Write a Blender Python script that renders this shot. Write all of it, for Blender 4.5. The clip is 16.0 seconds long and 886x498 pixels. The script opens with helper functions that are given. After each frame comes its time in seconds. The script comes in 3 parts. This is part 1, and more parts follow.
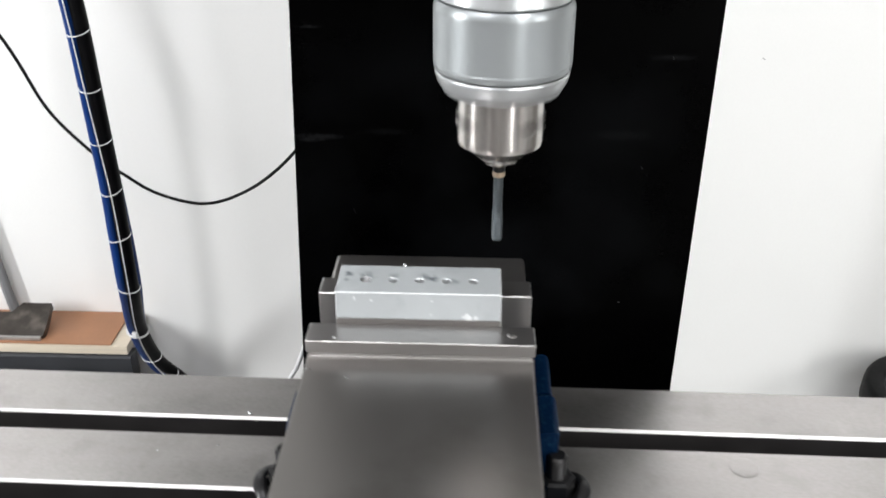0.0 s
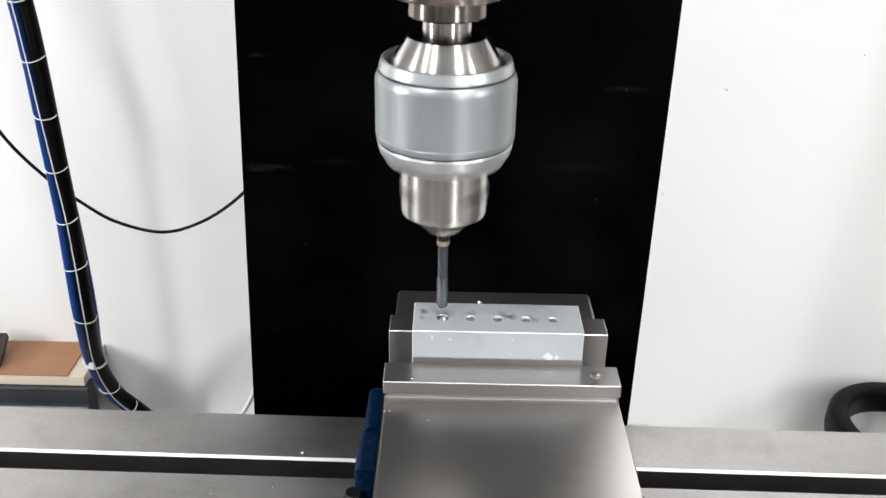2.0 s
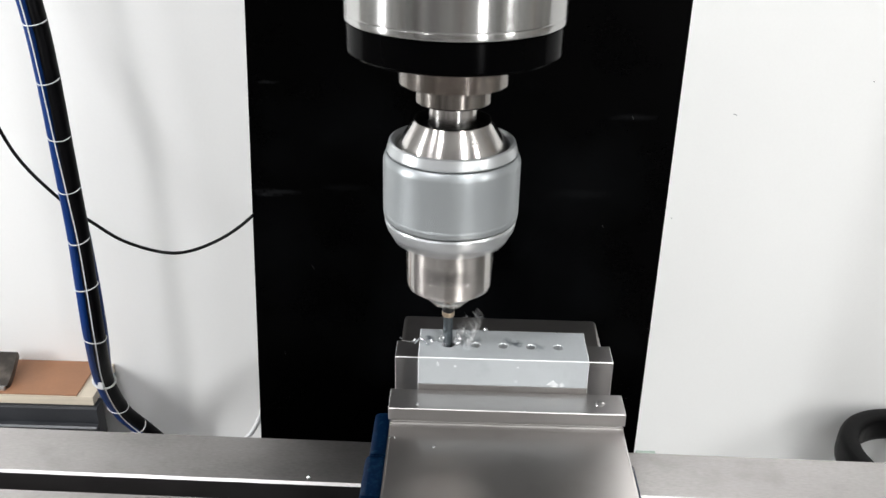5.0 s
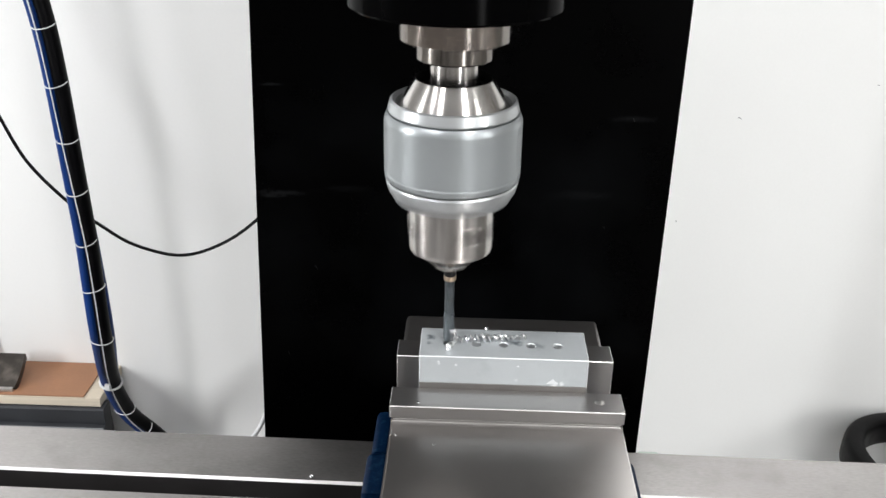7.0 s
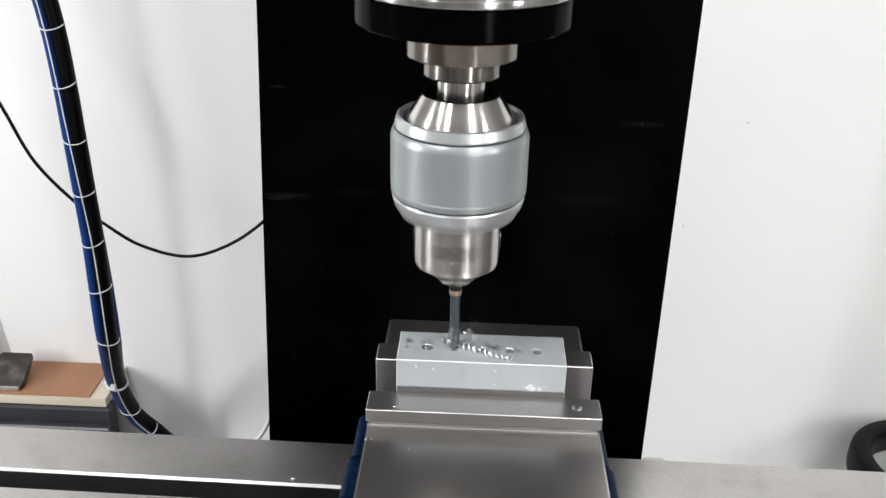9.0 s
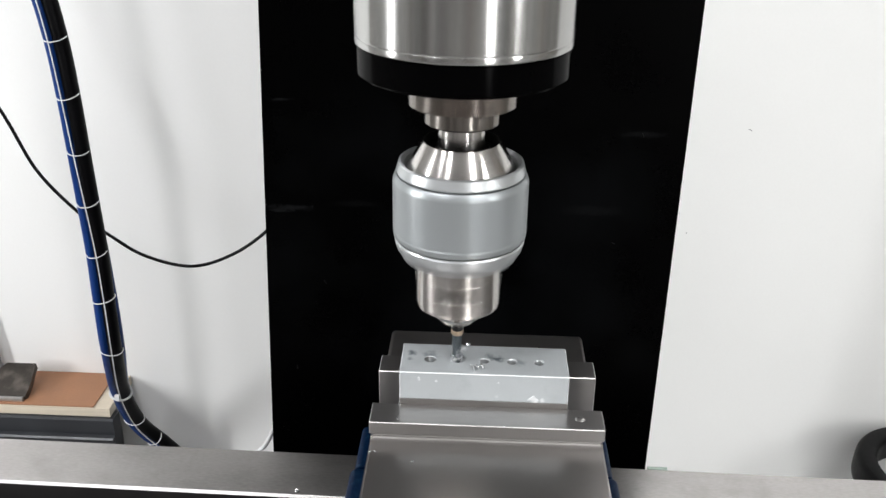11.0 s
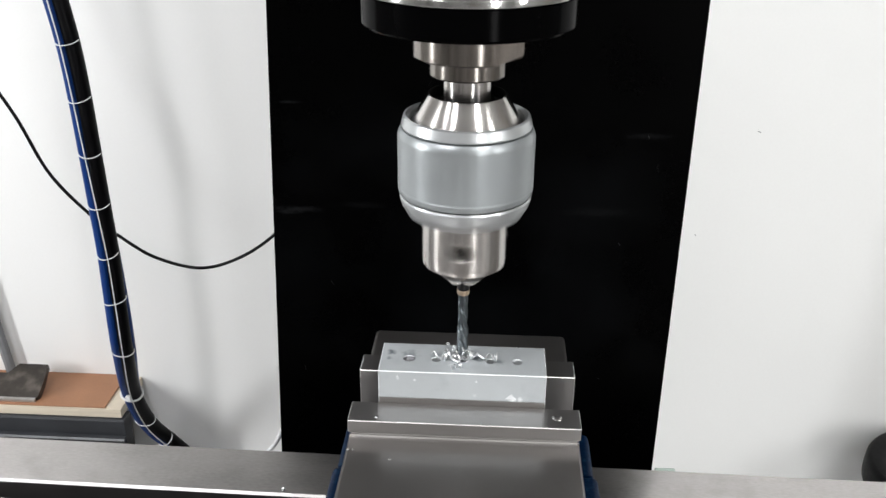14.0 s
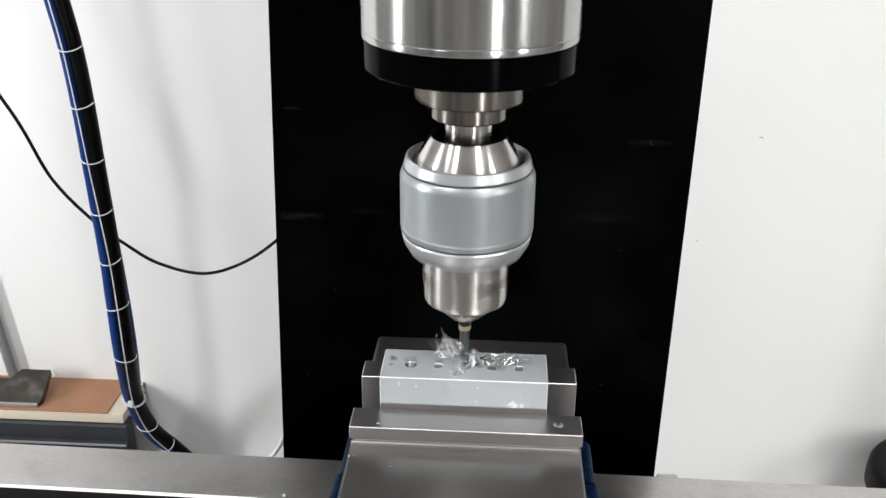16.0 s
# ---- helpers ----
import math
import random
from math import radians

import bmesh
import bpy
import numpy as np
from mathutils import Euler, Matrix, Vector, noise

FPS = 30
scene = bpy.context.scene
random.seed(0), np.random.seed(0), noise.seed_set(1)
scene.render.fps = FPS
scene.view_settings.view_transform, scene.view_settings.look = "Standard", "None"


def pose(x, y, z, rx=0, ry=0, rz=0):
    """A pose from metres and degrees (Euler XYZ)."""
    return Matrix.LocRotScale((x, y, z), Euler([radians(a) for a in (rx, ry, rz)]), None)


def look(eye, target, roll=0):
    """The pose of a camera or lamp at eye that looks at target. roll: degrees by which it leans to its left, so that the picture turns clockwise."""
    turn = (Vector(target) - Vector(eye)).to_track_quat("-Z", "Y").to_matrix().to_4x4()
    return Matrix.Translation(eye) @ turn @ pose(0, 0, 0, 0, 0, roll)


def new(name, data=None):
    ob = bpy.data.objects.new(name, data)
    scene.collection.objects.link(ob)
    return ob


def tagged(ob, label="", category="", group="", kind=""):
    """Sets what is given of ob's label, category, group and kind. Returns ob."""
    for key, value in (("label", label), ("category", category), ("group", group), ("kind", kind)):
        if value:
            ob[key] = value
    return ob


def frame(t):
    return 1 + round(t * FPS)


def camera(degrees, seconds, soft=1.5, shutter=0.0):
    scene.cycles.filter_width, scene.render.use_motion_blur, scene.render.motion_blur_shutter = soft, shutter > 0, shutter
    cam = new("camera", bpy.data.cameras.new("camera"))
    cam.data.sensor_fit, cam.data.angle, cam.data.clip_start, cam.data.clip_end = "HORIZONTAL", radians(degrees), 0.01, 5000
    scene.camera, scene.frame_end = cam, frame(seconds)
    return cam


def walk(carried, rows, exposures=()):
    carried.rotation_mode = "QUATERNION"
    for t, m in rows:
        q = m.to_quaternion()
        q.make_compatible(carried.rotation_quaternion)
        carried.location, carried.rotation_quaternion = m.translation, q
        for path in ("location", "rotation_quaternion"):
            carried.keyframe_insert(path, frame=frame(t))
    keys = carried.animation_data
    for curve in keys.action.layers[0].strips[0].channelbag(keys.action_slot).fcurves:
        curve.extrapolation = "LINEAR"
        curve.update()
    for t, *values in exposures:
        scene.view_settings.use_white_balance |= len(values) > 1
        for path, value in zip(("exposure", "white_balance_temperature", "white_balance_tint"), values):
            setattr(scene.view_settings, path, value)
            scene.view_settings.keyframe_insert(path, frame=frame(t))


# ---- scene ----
BLOCK_TOP, PLATE_TOP, SLIDE_TOP = 0.1139, 0.0980, 0.0899
VISE_L, VISE_R = -0.0241, 0.0759
WALL_Y = 0.70


def eye_pose(x, y, z, tilt, yaw, roll):
    """A camera pose: metres, then degrees of tilt, turn to the left and lean."""
    a, b = radians(tilt), radians(yaw)
    way = Vector((-math.sin(b) * math.cos(a), math.cos(b) * math.cos(a), math.sin(a)))
    return look((x, y, z), Vector((x, y, z)) + way, roll)


cam = camera(50.7, 16.0, soft=1.5, shutter=0.75)
walk(cam, [(t, eye_pose(*row)) for t, *row in [
    (0.0, -0.0104, -0.3624, 0.3261, -28.43, 2.06, 0.16),
    (0.5, -0.0059, -0.3520, 0.3273, -27.61, 1.64, 0.00),
    (1.0, -0.0022, -0.3549, 0.3233, -27.29, 0.82, 0.48),
    (1.5, 0.0002, -0.3514, 0.3230, -27.22, 0.30, 0.76),
    (2.0, 0.0018, -0.3515, 0.3246, -26.81, 0.30, 1.05),
    (2.5, 0.0028, -0.3507, 0.3258, -26.41, 0.39, 1.10),
    (3.0, 0.0028, -0.3515, 0.3263, -26.10, 0.76, 0.98),
    (3.5, 0.0025, -0.3537, 0.3278, -25.84, 1.04, 0.96),
    (4.0, 0.0017, -0.3520, 0.3280, -25.81, 1.02, 1.13),
    (6.5, 0.0070, -0.3560, 0.3291, -25.19, 1.13, 1.09),
    (7.0, 0.0064, -0.3571, 0.3284, -25.31, 1.54, 1.02),
    (7.5, 0.0068, -0.3571, 0.3287, -25.31, 1.73, 0.93),
    (8.0, 0.0068, -0.3580, 0.3299, -25.27, 1.87, 0.86),
    (8.5, 0.0056, -0.3552, 0.3301, -25.19, 1.95, 1.16),
    (9.0, 0.0066, -0.3552, 0.3287, -25.19, 1.99, 1.25),
    (9.5, 0.0057, -0.3544, 0.3293, -25.03, 2.07, 1.16),
    (12.0, 0.0079, -0.3564, 0.3320, -24.62, 2.24, 0.79),
    (12.5, 0.0085, -0.3570, 0.3324, -24.46, 2.37, 0.85),
    (13.0, 0.0105, -0.3564, 0.3342, -24.44, 2.50, 0.64),
    (13.5, 0.0100, -0.3557, 0.3321, -24.64, 2.72, 0.57),
    (14.0, 0.0097, -0.3581, 0.3322, -24.66, 2.98, 0.55),
    (14.5, 0.0087, -0.3592, 0.3335, -24.62, 3.09, 0.54),
    (15.0, 0.0088, -0.3593, 0.3339, -24.32, 2.97, 0.74),
    (15.5, 0.0095, -0.3580, 0.3329, -24.32, 3.07, 0.65),
    (16.0, 0.0097, -0.3583, 0.3329, -24.35, 3.12, 0.49),
]], exposures=[(0.0, -0.05), (3.0, -0.08), (8.0, -0.20), (16.0, -0.21)])

# ---- world and lamps ----
world = bpy.data.worlds.new("room_air")
world.use_nodes = True
world.node_tree.nodes["Background"].inputs[0].default_value = (0.9, 0.95, 1, 1)
world.node_tree.nodes["Background"].inputs[1].default_value = 0.05
scene.world = world


def tube_light(name, at, target, w, h, watts, tint=(0.97, 1.0, 0.98)):
    data = bpy.data.lights.new(name, "AREA")
    data.shape, data.size, data.size_y, data.energy, data.color = "RECTANGLE", w, h, watts, tint
    ob = new(name, data)
    ob.matrix_basis = look(at, target)
    return ob


tube_light("ceiling_tube_light", (-1.35, -0.80, 1.62), (-1.2, -0.4, 0), 0.22, 1.2, 9, (1.0, 0.98, 1.01))
tube_light("ceiling_tube_light", (-0.75, -0.95, 1.62), (-0.65, -0.55, 0), 0.22, 1.3, 22, (1.0, 0.985, 1.01))
tube_light("ceiling_tube_light", (0.80, -1.15, 1.62), (0.70, -0.6, 0), 0.22, 1.3, 33, (1.0, 1.0, 1.0))
tube_light("ceiling_tube_light", (0.85, 1.80, 1.62), (0.6, 1.2, 0), 1.00, 0.50, 14, (1.0, 0.99, 0.99))
tube_light("ceiling_tube_light", (-1.55, 1.80, 1.62), (-1.2, 1.3, 0), 0.75, 0.40, 14, (1.0, 0.99, 0.99))
tube_light("side_window_light", (1.93, -1.25, 0.72), (0.2, 0.3, 0.0), 0.30, 0.9, 22, (1.0, 1.0, 1.0))
tube_light("front_window_light", (1.25, -2.40, 0.30), (0.2, 0.3, 0.0), 0.30, 1.5, 22.0, (1.0, 1.0, 1.0))
# Unseen source on the left, made narrow to keep the wall shadows crisp.
tube_light("side_tube_light", (-1.92, -0.50, 0.45), (0.0, 0.5, 0.0), 0.07, 0.9, 32.0, (0.98, 0.99, 1.0))


# ---- materials ----
def material(name, base, rough=0.5, metal=0.0, vary=0.12, grain=60.0, fine=900.0, bump=0.05, stretch=(1, 1, 1),
             rough_vary=0.08, coat=0.0, dirt=None, dirt_scale=18.0, dirt_amount=0.0, per_piece=0.0, ior=1.45, spec=0.5, turned=0.0, spots=(), spot_shape=(1, 1, 1)):
    m = bpy.data.materials.new(name)
    m.use_nodes = True
    nt = m.node_tree
    n, l = nt.nodes, nt.links
    b = n["Principled BSDF"]
    b.inputs["Metallic"].default_value, b.inputs["IOR"].default_value = metal, ior
    b.inputs["Coat Weight"].default_value, b.inputs["Coat Roughness"].default_value = coat, 0.08
    b.inputs["Specular IOR Level"].default_value = spec
    if turned:
        # lathe marks run round the axis and smear highlights along it
        tg = n.new("ShaderNodeTangent")
        tg.direction_type, tg.axis = "RADIAL", "Z"
        l.new(tg.outputs[0], b.inputs["Tangent"])
        b.inputs["Anisotropic"].default_value, b.inputs["Anisotropic Rotation"].default_value = turned, 0.25
    co = n.new("ShaderNodeTexCoord")
    mp = n.new("ShaderNodeMapping")
    mp.inputs["Scale"].default_value = stretch
    l.new(co.outputs["Object"], mp.inputs["Vector"])

    def tex(scale, detail):
        q = n.new("ShaderNodeTexNoise")
        q.inputs["Scale"].default_value, q.inputs["Detail"].default_value = scale, detail
        l.new(mp.outputs["Vector"], q.inputs["Vector"])
        return q.outputs["Fac"]

    big, small = tex(grain, 4), tex(fine, 3)
    mix = n.new("ShaderNodeMath")
    mix.operation = "MULTIPLY_ADD"
    l.new(small, mix.inputs[0])
    mix.inputs[1].default_value = 0.5
    l.new(big, mix.inputs[2])
    ramp = n.new("ShaderNodeMapRange")
    ramp.inputs["From Min"].default_value, ramp.inputs["From Max"].default_value = 0.45, 1.05
    ramp.inputs["To Min"].default_value, ramp.inputs["To Max"].default_value = 1 - vary, 1 + vary
    l.new(mix.outputs[0], ramp.inputs["Value"])
    hsv = n.new("ShaderNodeHueSaturation")
    hsv.inputs["Color"].default_value = (*base, 1)
    l.new(ramp.outputs[0], hsv.inputs["Value"])
    colour = hsv.outputs["Color"]
    if per_piece:
        info = n.new("ShaderNodeObjectInfo")
        pr = n.new("ShaderNodeMapRange")
        pr.inputs["To Min"].default_value, pr.inputs["To Max"].default_value = 1 - per_piece, 1 + per_piece
        l.new(info.outputs["Random"], pr.inputs["Value"])
        h2 = n.new("ShaderNodeHueSaturation")
        l.new(colour, h2.inputs["Color"])
        l.new(pr.outputs[0], h2.inputs["Value"])
        colour = h2.outputs["Color"]
    if dirt:
        q = n.new("ShaderNodeTexNoise")
        q.inputs["Scale"].default_value, q.inputs["Detail"].default_value = dirt_scale, 6
        l.new(co.outputs["Object"], q.inputs["Vector"])
        r = n.new("ShaderNodeMapRange")
        r.inputs["From Min"].default_value, r.inputs["From Max"].default_value = 0.52, 0.72
        r.inputs["To Max"].default_value = dirt_amount
        l.new(q.outputs["Fac"], r.inputs["Value"])
        mx = n.new("ShaderNodeMix")
        mx.data_type = "RGBA"
        l.new(r.outputs[0], mx.inputs[0])
        l.new(colour, mx.inputs[6])
        mx.inputs[7].default_value = (*dirt, 1)
        colour = mx.outputs[2]
    if spots:
        # single smudges and rubbed marks, ragged by noise: place, radius, colour, strength
        wob = n.new("ShaderNodeTexNoise")
        wob.inputs["Scale"].default_value, wob.inputs["Detail"].default_value = 420, 5
        l.new(co.outputs["Object"], wob.inputs["Vector"])
        squeeze = n.new("ShaderNodeVectorMath")
        squeeze.operation = "MULTIPLY"
        l.new(co.outputs["Object"], squeeze.inputs[0])
        squeeze.inputs[1].default_value = spot_shape
        for place, radius, tint, strength in spots:
            dist = n.new("ShaderNodeVectorMath")
            dist.operation = "DISTANCE"
            l.new(squeeze.outputs[0], dist.inputs[0])
            dist.inputs[1].default_value = [a * b for a, b in zip(place, spot_shape)]
            rag = n.new("ShaderNodeMath")
            rag.operation = "MULTIPLY_ADD"
            l.new(wob.outputs["Fac"], rag.inputs[0])
            rag.inputs[1].default_value = radius * 2.2
            l.new(dist.outputs["Value"], rag.inputs[2])
            mask = n.new("ShaderNodeMapRange")
            mask.inputs["From Min"].default_value, mask.inputs["From Max"].default_value = radius * 2.2, radius * 1.3
            mask.inputs["To Max"].default_value = strength
            l.new(rag.outputs[0], mask.inputs["Value"])
            mx = n.new("ShaderNodeMix")
            mx.data_type = "RGBA"
            l.new(mask.outputs[0], mx.inputs[0])
            l.new(colour, mx.inputs[6])
            mx.inputs[7].default_value = (*tint, 1)
            colour = mx.outputs[2]
    l.new(colour, b.inputs["Base Color"])
    rr = n.new("ShaderNodeMapRange")
    rr.inputs["From Min"].default_value, rr.inputs["From Max"].default_value = 0.45, 1.05
    rr.inputs["To Min"].default_value, rr.inputs["To Max"].default_value = max(0.02, rough - rough_vary), rough + rough_vary
    l.new(mix.outputs[0], rr.inputs["Value"])
    l.new(rr.outputs[0], b.inputs["Roughness"])
    if bump:
        bp = n.new("ShaderNodeBump")
        bp.inputs["Strength"].default_value, bp.inputs["Distance"].default_value = bump, 0.0005
        l.new(small, bp.inputs["Height"])
        l.new(bp.outputs[0], b.inputs["Normal"])
    return m


WALL = material("white_painted_wall", (0.85, 0.855, 0.845), 0.55, vary=0.02, grain=3, fine=300, bump=0.03)
# Out-of-view walls: vertical tone streaks painted in for the steel to reflect.
ROOM = material("streaked_reflection_wall", (0.34, 0.34, 0.33), 0.7, vary=0.75, grain=2.2, fine=9, stretch=(1, 1, 0.06), dirt=(0.20, 0.13, 0.08), dirt_scale=1.6, dirt_amount=0.7)
ROOM_FRONT = material("streaked_reflection_front_wall", (0.30, 0.295, 0.29), 0.7, vary=0.8, grain=2.2, fine=9, stretch=(1, 1, 0.06), dirt=(0.20, 0.12, 0.07), dirt_scale=1.6, dirt_amount=0.7)
FLOOR = material("workshop_floor_concrete", (0.34, 0.335, 0.33), 0.6, vary=0.1, grain=4, fine=120)
DUST = (0.009, 0.0095, 0.010)
COLUMN = material("black_column_paint", (0.0004, 0.0004, 0.00045), 0.3, vary=0.3, grain=25, fine=700, bump=0.04, dirt=(0.0042, 0.0046, 0.0052), dirt_scale=11, dirt_amount=0.5, spec=0.03,
                  spot_shape=(0.16, 1, 1),
                  spots=[((-0.096, 0.1215, 0.1335), 0.0020, DUST, 0.75), ((-0.102, 0.1215, 0.1315), 0.0012, DUST, 0.7), ((-0.098, 0.1215, 0.195), 0.0010, DUST, 0.7), ((0.094, 0.1215, 0.181), 0.0020, DUST, 0.45),
                         ((0.070, 0.1215, 0.137), 0.0030, DUST, 0.3), ((-0.060, 0.1215, 0.137), 0.0022, DUST, 0.25), ((0.02, 0.1215, 0.236), 0.0026, DUST, 0.25)])
GROUND = material("ground_table_steel", (0.275, 0.265, 0.260), 0.42, 0.90, vary=0.26, grain=30, fine=900, bump=0.0, stretch=(0.35, 1, 1), rough_vary=0.10, dirt=(0.175, 0.17, 0.165), dirt_scale=40, dirt_amount=0.4)
# Slot walls and floors: shade of the recess put into a darker iron colour.
SLOT = material("slot_iron_with_shade", (0.03, 0.028, 0.028), 0.5, 0.4, vary=0.2)
# Highlight along the rear jaw plate's edges, put into the colour.
EDGE = material("plate_edge_highlight", (0.85, 0.85, 0.84), 0.35, 1.0, vary=0.05)
# Slot chamfer: the white it reflects is put into a brighter base colour.
SLOT_EDGE = material("slot_chamfer_reflection", (0.36, 0.355, 0.35), 0.40, 1.0, vary=0.16, grain=70, stretch=(0.3, 1, 1))
# Dimmer painted highlight for the front plate's edges; also the offcut lip.
DULL_EDGE = material("dull_plate_edge", (0.55, 0.54, 0.53), 0.42, 1.0, vary=0.2, grain=120)
VISE = material("ground_vise_steel", (0.36, 0.346, 0.334), 0.292, 0.95, vary=0.05, grain=9, fine=70, bump=0.0, stretch=(1, 0.25, 1), rough_vary=0.006, dirt=(0.25, 0.235, 0.22), dirt_scale=28, dirt_amount=0.5)
PLATE = material("ground_jaw_plate_steel", (0.43, 0.418, 0.41), 0.30, 0.95, vary=0.03, grain=20, fine=600, bump=0.0, stretch=(0.15, 1, 1), rough_vary=0.01)
BLUE = material("blue_vise_paint", (0.0002, 0.0075, 0.027), 0.45, vary=0.2, grain=60, fine=500, bump=0.25, dirt=(0.03, 0.10, 0.16), dirt_scale=420, dirt_amount=0.22, spec=0.08)
SMUDGE, RUB = (0.13, 0.15, 0.165), (0.80, 0.82, 0.83)
ALU = material("milled_aluminium", (0.47, 0.50, 0.515), 0.45, 0.4, vary=0.06, grain=50, fine=1400, bump=0.05, stretch=(1, 0.3, 1), dirt=(0.27, 0.295, 0.31), dirt_scale=70, dirt_amount=0.28,
               spots=[((0.0300, 0.0010, BLOCK_TOP), 0.0030, SMUDGE, 1.0), ((0.0262, 0.0035, BLOCK_TOP), 0.0022, SMUDGE, 0.8), ((-0.0080, 0.0040, BLOCK_TOP), 0.0026, SMUDGE, 1.0), ((-0.0085, -0.001, BLOCK_TOP), 0.0016, SMUDGE, 0.6),
                      ((0.0006, 0.0025, BLOCK_TOP), 0.0040, SMUDGE, 0.6), ((0.0400, -0.0010, BLOCK_TOP), 0.0030, SMUDGE, 0.5), ((0.0130, 0.0030, BLOCK_TOP), 0.0026, SMUDGE, 0.5),
                      ((-0.0036, -0.0121, 0.1103), 0.0008, RUB, 1.0), ((0.0036, -0.0121, 0.1098), 0.0008, RUB, 1.0), ((0.0465, -0.0121, 0.1010), 0.0018, RUB, 1.0), ((0.0500, -0.0121, 0.1015), 0.0014, RUB, 1.0),
                      ((0.0300, -0.0121, 0.1030), 0.0010, RUB, 0.4)])
THREAD = material("tapped_thread_aluminium", (0.38, 0.39, 0.40), 0.35, 1.0, vary=0.1)
CHIP = material("bright_aluminium_swarf", (0.72, 0.73, 0.74), 0.28, 1.0, vary=0.06)
WET = material("clear_oil_over_steel", (0.42, 0.41, 0.40), 0.30, 0.95, vary=0.05)
BORE = material("drilled_bright_bore", (0.55, 0.57, 0.58), 0.34, 0.6, vary=0.1, grain=300)
# Rubbed smears, and the block's edge highlight put into the colour.
MARK = material("rubbed_and_glinting_aluminium", (0.72, 0.74, 0.75), 0.5, 0.3, vary=0.1, grain=300)
# Spanner flats: the dark brown reflection they show is put into the colour.
FLAT = material("spanner_flat_reflection", (0.20, 0.17, 0.15), 0.18, 1.0, vary=0.25, grain=90)
# Darker copy of the turned steel: dimmer light on collar and nut painted in.
COLLAR = material("turned_steel_dimmed", (0.25, 0.23, 0.212), 0.22, 1.0, vary=0.05, grain=40, fine=1600, bump=0.0, stretch=(0.1, 0.1, 1), rough_vary=0.01, turned=0.8)
RING = material("bright_satin_chrome", (0.50, 0.52, 0.53), 0.36, 0.75, vary=0.03, grain=60, fine=1800, bump=0.02, turned=0.4)
SLEEVE = material("satin_chrome_sleeve", (0.335, 0.358, 0.368), 0.40, 0.7, vary=0.03, grain=60, fine=1800, bump=0.02, turned=0.4)
CHROME = material("turned_steel", (0.60, 0.58, 0.56), 0.22, 1.0, vary=0.03, grain=40, fine=1600, bump=0.0, stretch=(0.1, 0.1, 1), rough_vary=0.01, turned=0.85)
QUILL = material("polished_quill_steel", (0.46, 0.46, 0.45), 0.21, 1.0, vary=0.05, grain=30, fine=900, bump=0.01, stretch=(1, 1, 0.05), rough_vary=0.03, turned=0.9)
BLACK = material("black_oxide_gloss", (0.0008, 0.0008, 0.0009), 0.14, 0.0, vary=0.2, grain=40, bump=0.0, rough_vary=0.0, spec=0.022)
DARK = material("blackened_clamp_steel", (0.008, 0.008, 0.009), 0.34, 0.3, vary=0.25, grain=120, bump=0.2)
# Near-black base: shade inside the arbor recess and key holes put into the colour.
HOLE = material("recess_shade_black", (0.003, 0.003, 0.003), 0.6, spec=0.1)
TAP = material("blued_high_speed_steel", (0.10, 0.115, 0.125), 0.36, 1.0, vary=0.06, grain=200)
BAND = material("bronze_tempered_band", (0.55, 0.44, 0.33), 0.35, 1.0, vary=0.15, grain=300)
RUBBER = material("black_cable_sheath", (0.0016, 0.0016, 0.0022), 0.42, vary=0.2, grain=80, bump=0.1, spec=0.12)
HOSE = material("blue_air_hose", (0.003, 0.030, 0.15), 0.32, vary=0.15, grain=50, spec=0.3)
TIE = material("white_nylon_tie", (0.72, 0.73, 0.74), 0.4, vary=0.05)
LEATHER = material("brown_fibre_board", (0.33, 0.165, 0.09), 0.6, vary=0.16, grain=25, fine=500, bump=0.2, dirt=(0.16, 0.08, 0.045), dirt_scale=14, dirt_amount=0.5)
PINE = material("pale_plywood_edge", (0.62, 0.55, 0.44), 0.6, vary=0.12, grain=60, stretch=(0.2, 1, 3))
BEAM = material("dark_painted_steel_beam", (0.028, 0.030, 0.034), 0.42, vary=0.25, grain=30, bump=0.1, spec=0.25)
BEAM_EDGE = material("pale_beam_edge", (0.13, 0.135, 0.14), 0.45, 0.5, vary=0.3, grain=80, stretch=(0.3, 1, 1))
STEEL = material("scuffed_grey_steel", (0.055, 0.048, 0.042), 0.4, 0.5, vary=0.4, grain=60, bump=0.2, dirt=(0.16, 0.14, 0.12), dirt_scale=60, dirt_amount=0.6)
PLASTIC = material("black_moulded_plastic", (0.003, 0.003, 0.0033), 0.45, vary=0.15, grain=120, bump=0.1, spec=0.1)
SCUFF = material("worn_grey_scuff", (0.010, 0.010, 0.0105), 0.5)
GREY = material("grey_painted_strut", (0.20, 0.205, 0.215), 0.5, vary=0.06)
MINT = material("pale_green_tag", (0.55, 0.66, 0.60), 0.5, vary=0.1)


# ---- building ----
def thing(name, label, category, group="", kind="", at=(0, 0, 0)):
    ob = new(name)
    ob.empty_display_size = 0.02
    ob.matrix_basis = pose(*at)
    return tagged(ob, label, category, group, kind)


def even(ob):
    """Keeps the flat faces flat beside their rounded edges."""
    mod = ob.modifiers.new("even_normals", "WEIGHTED_NORMAL")
    mod.keep_sharp = True


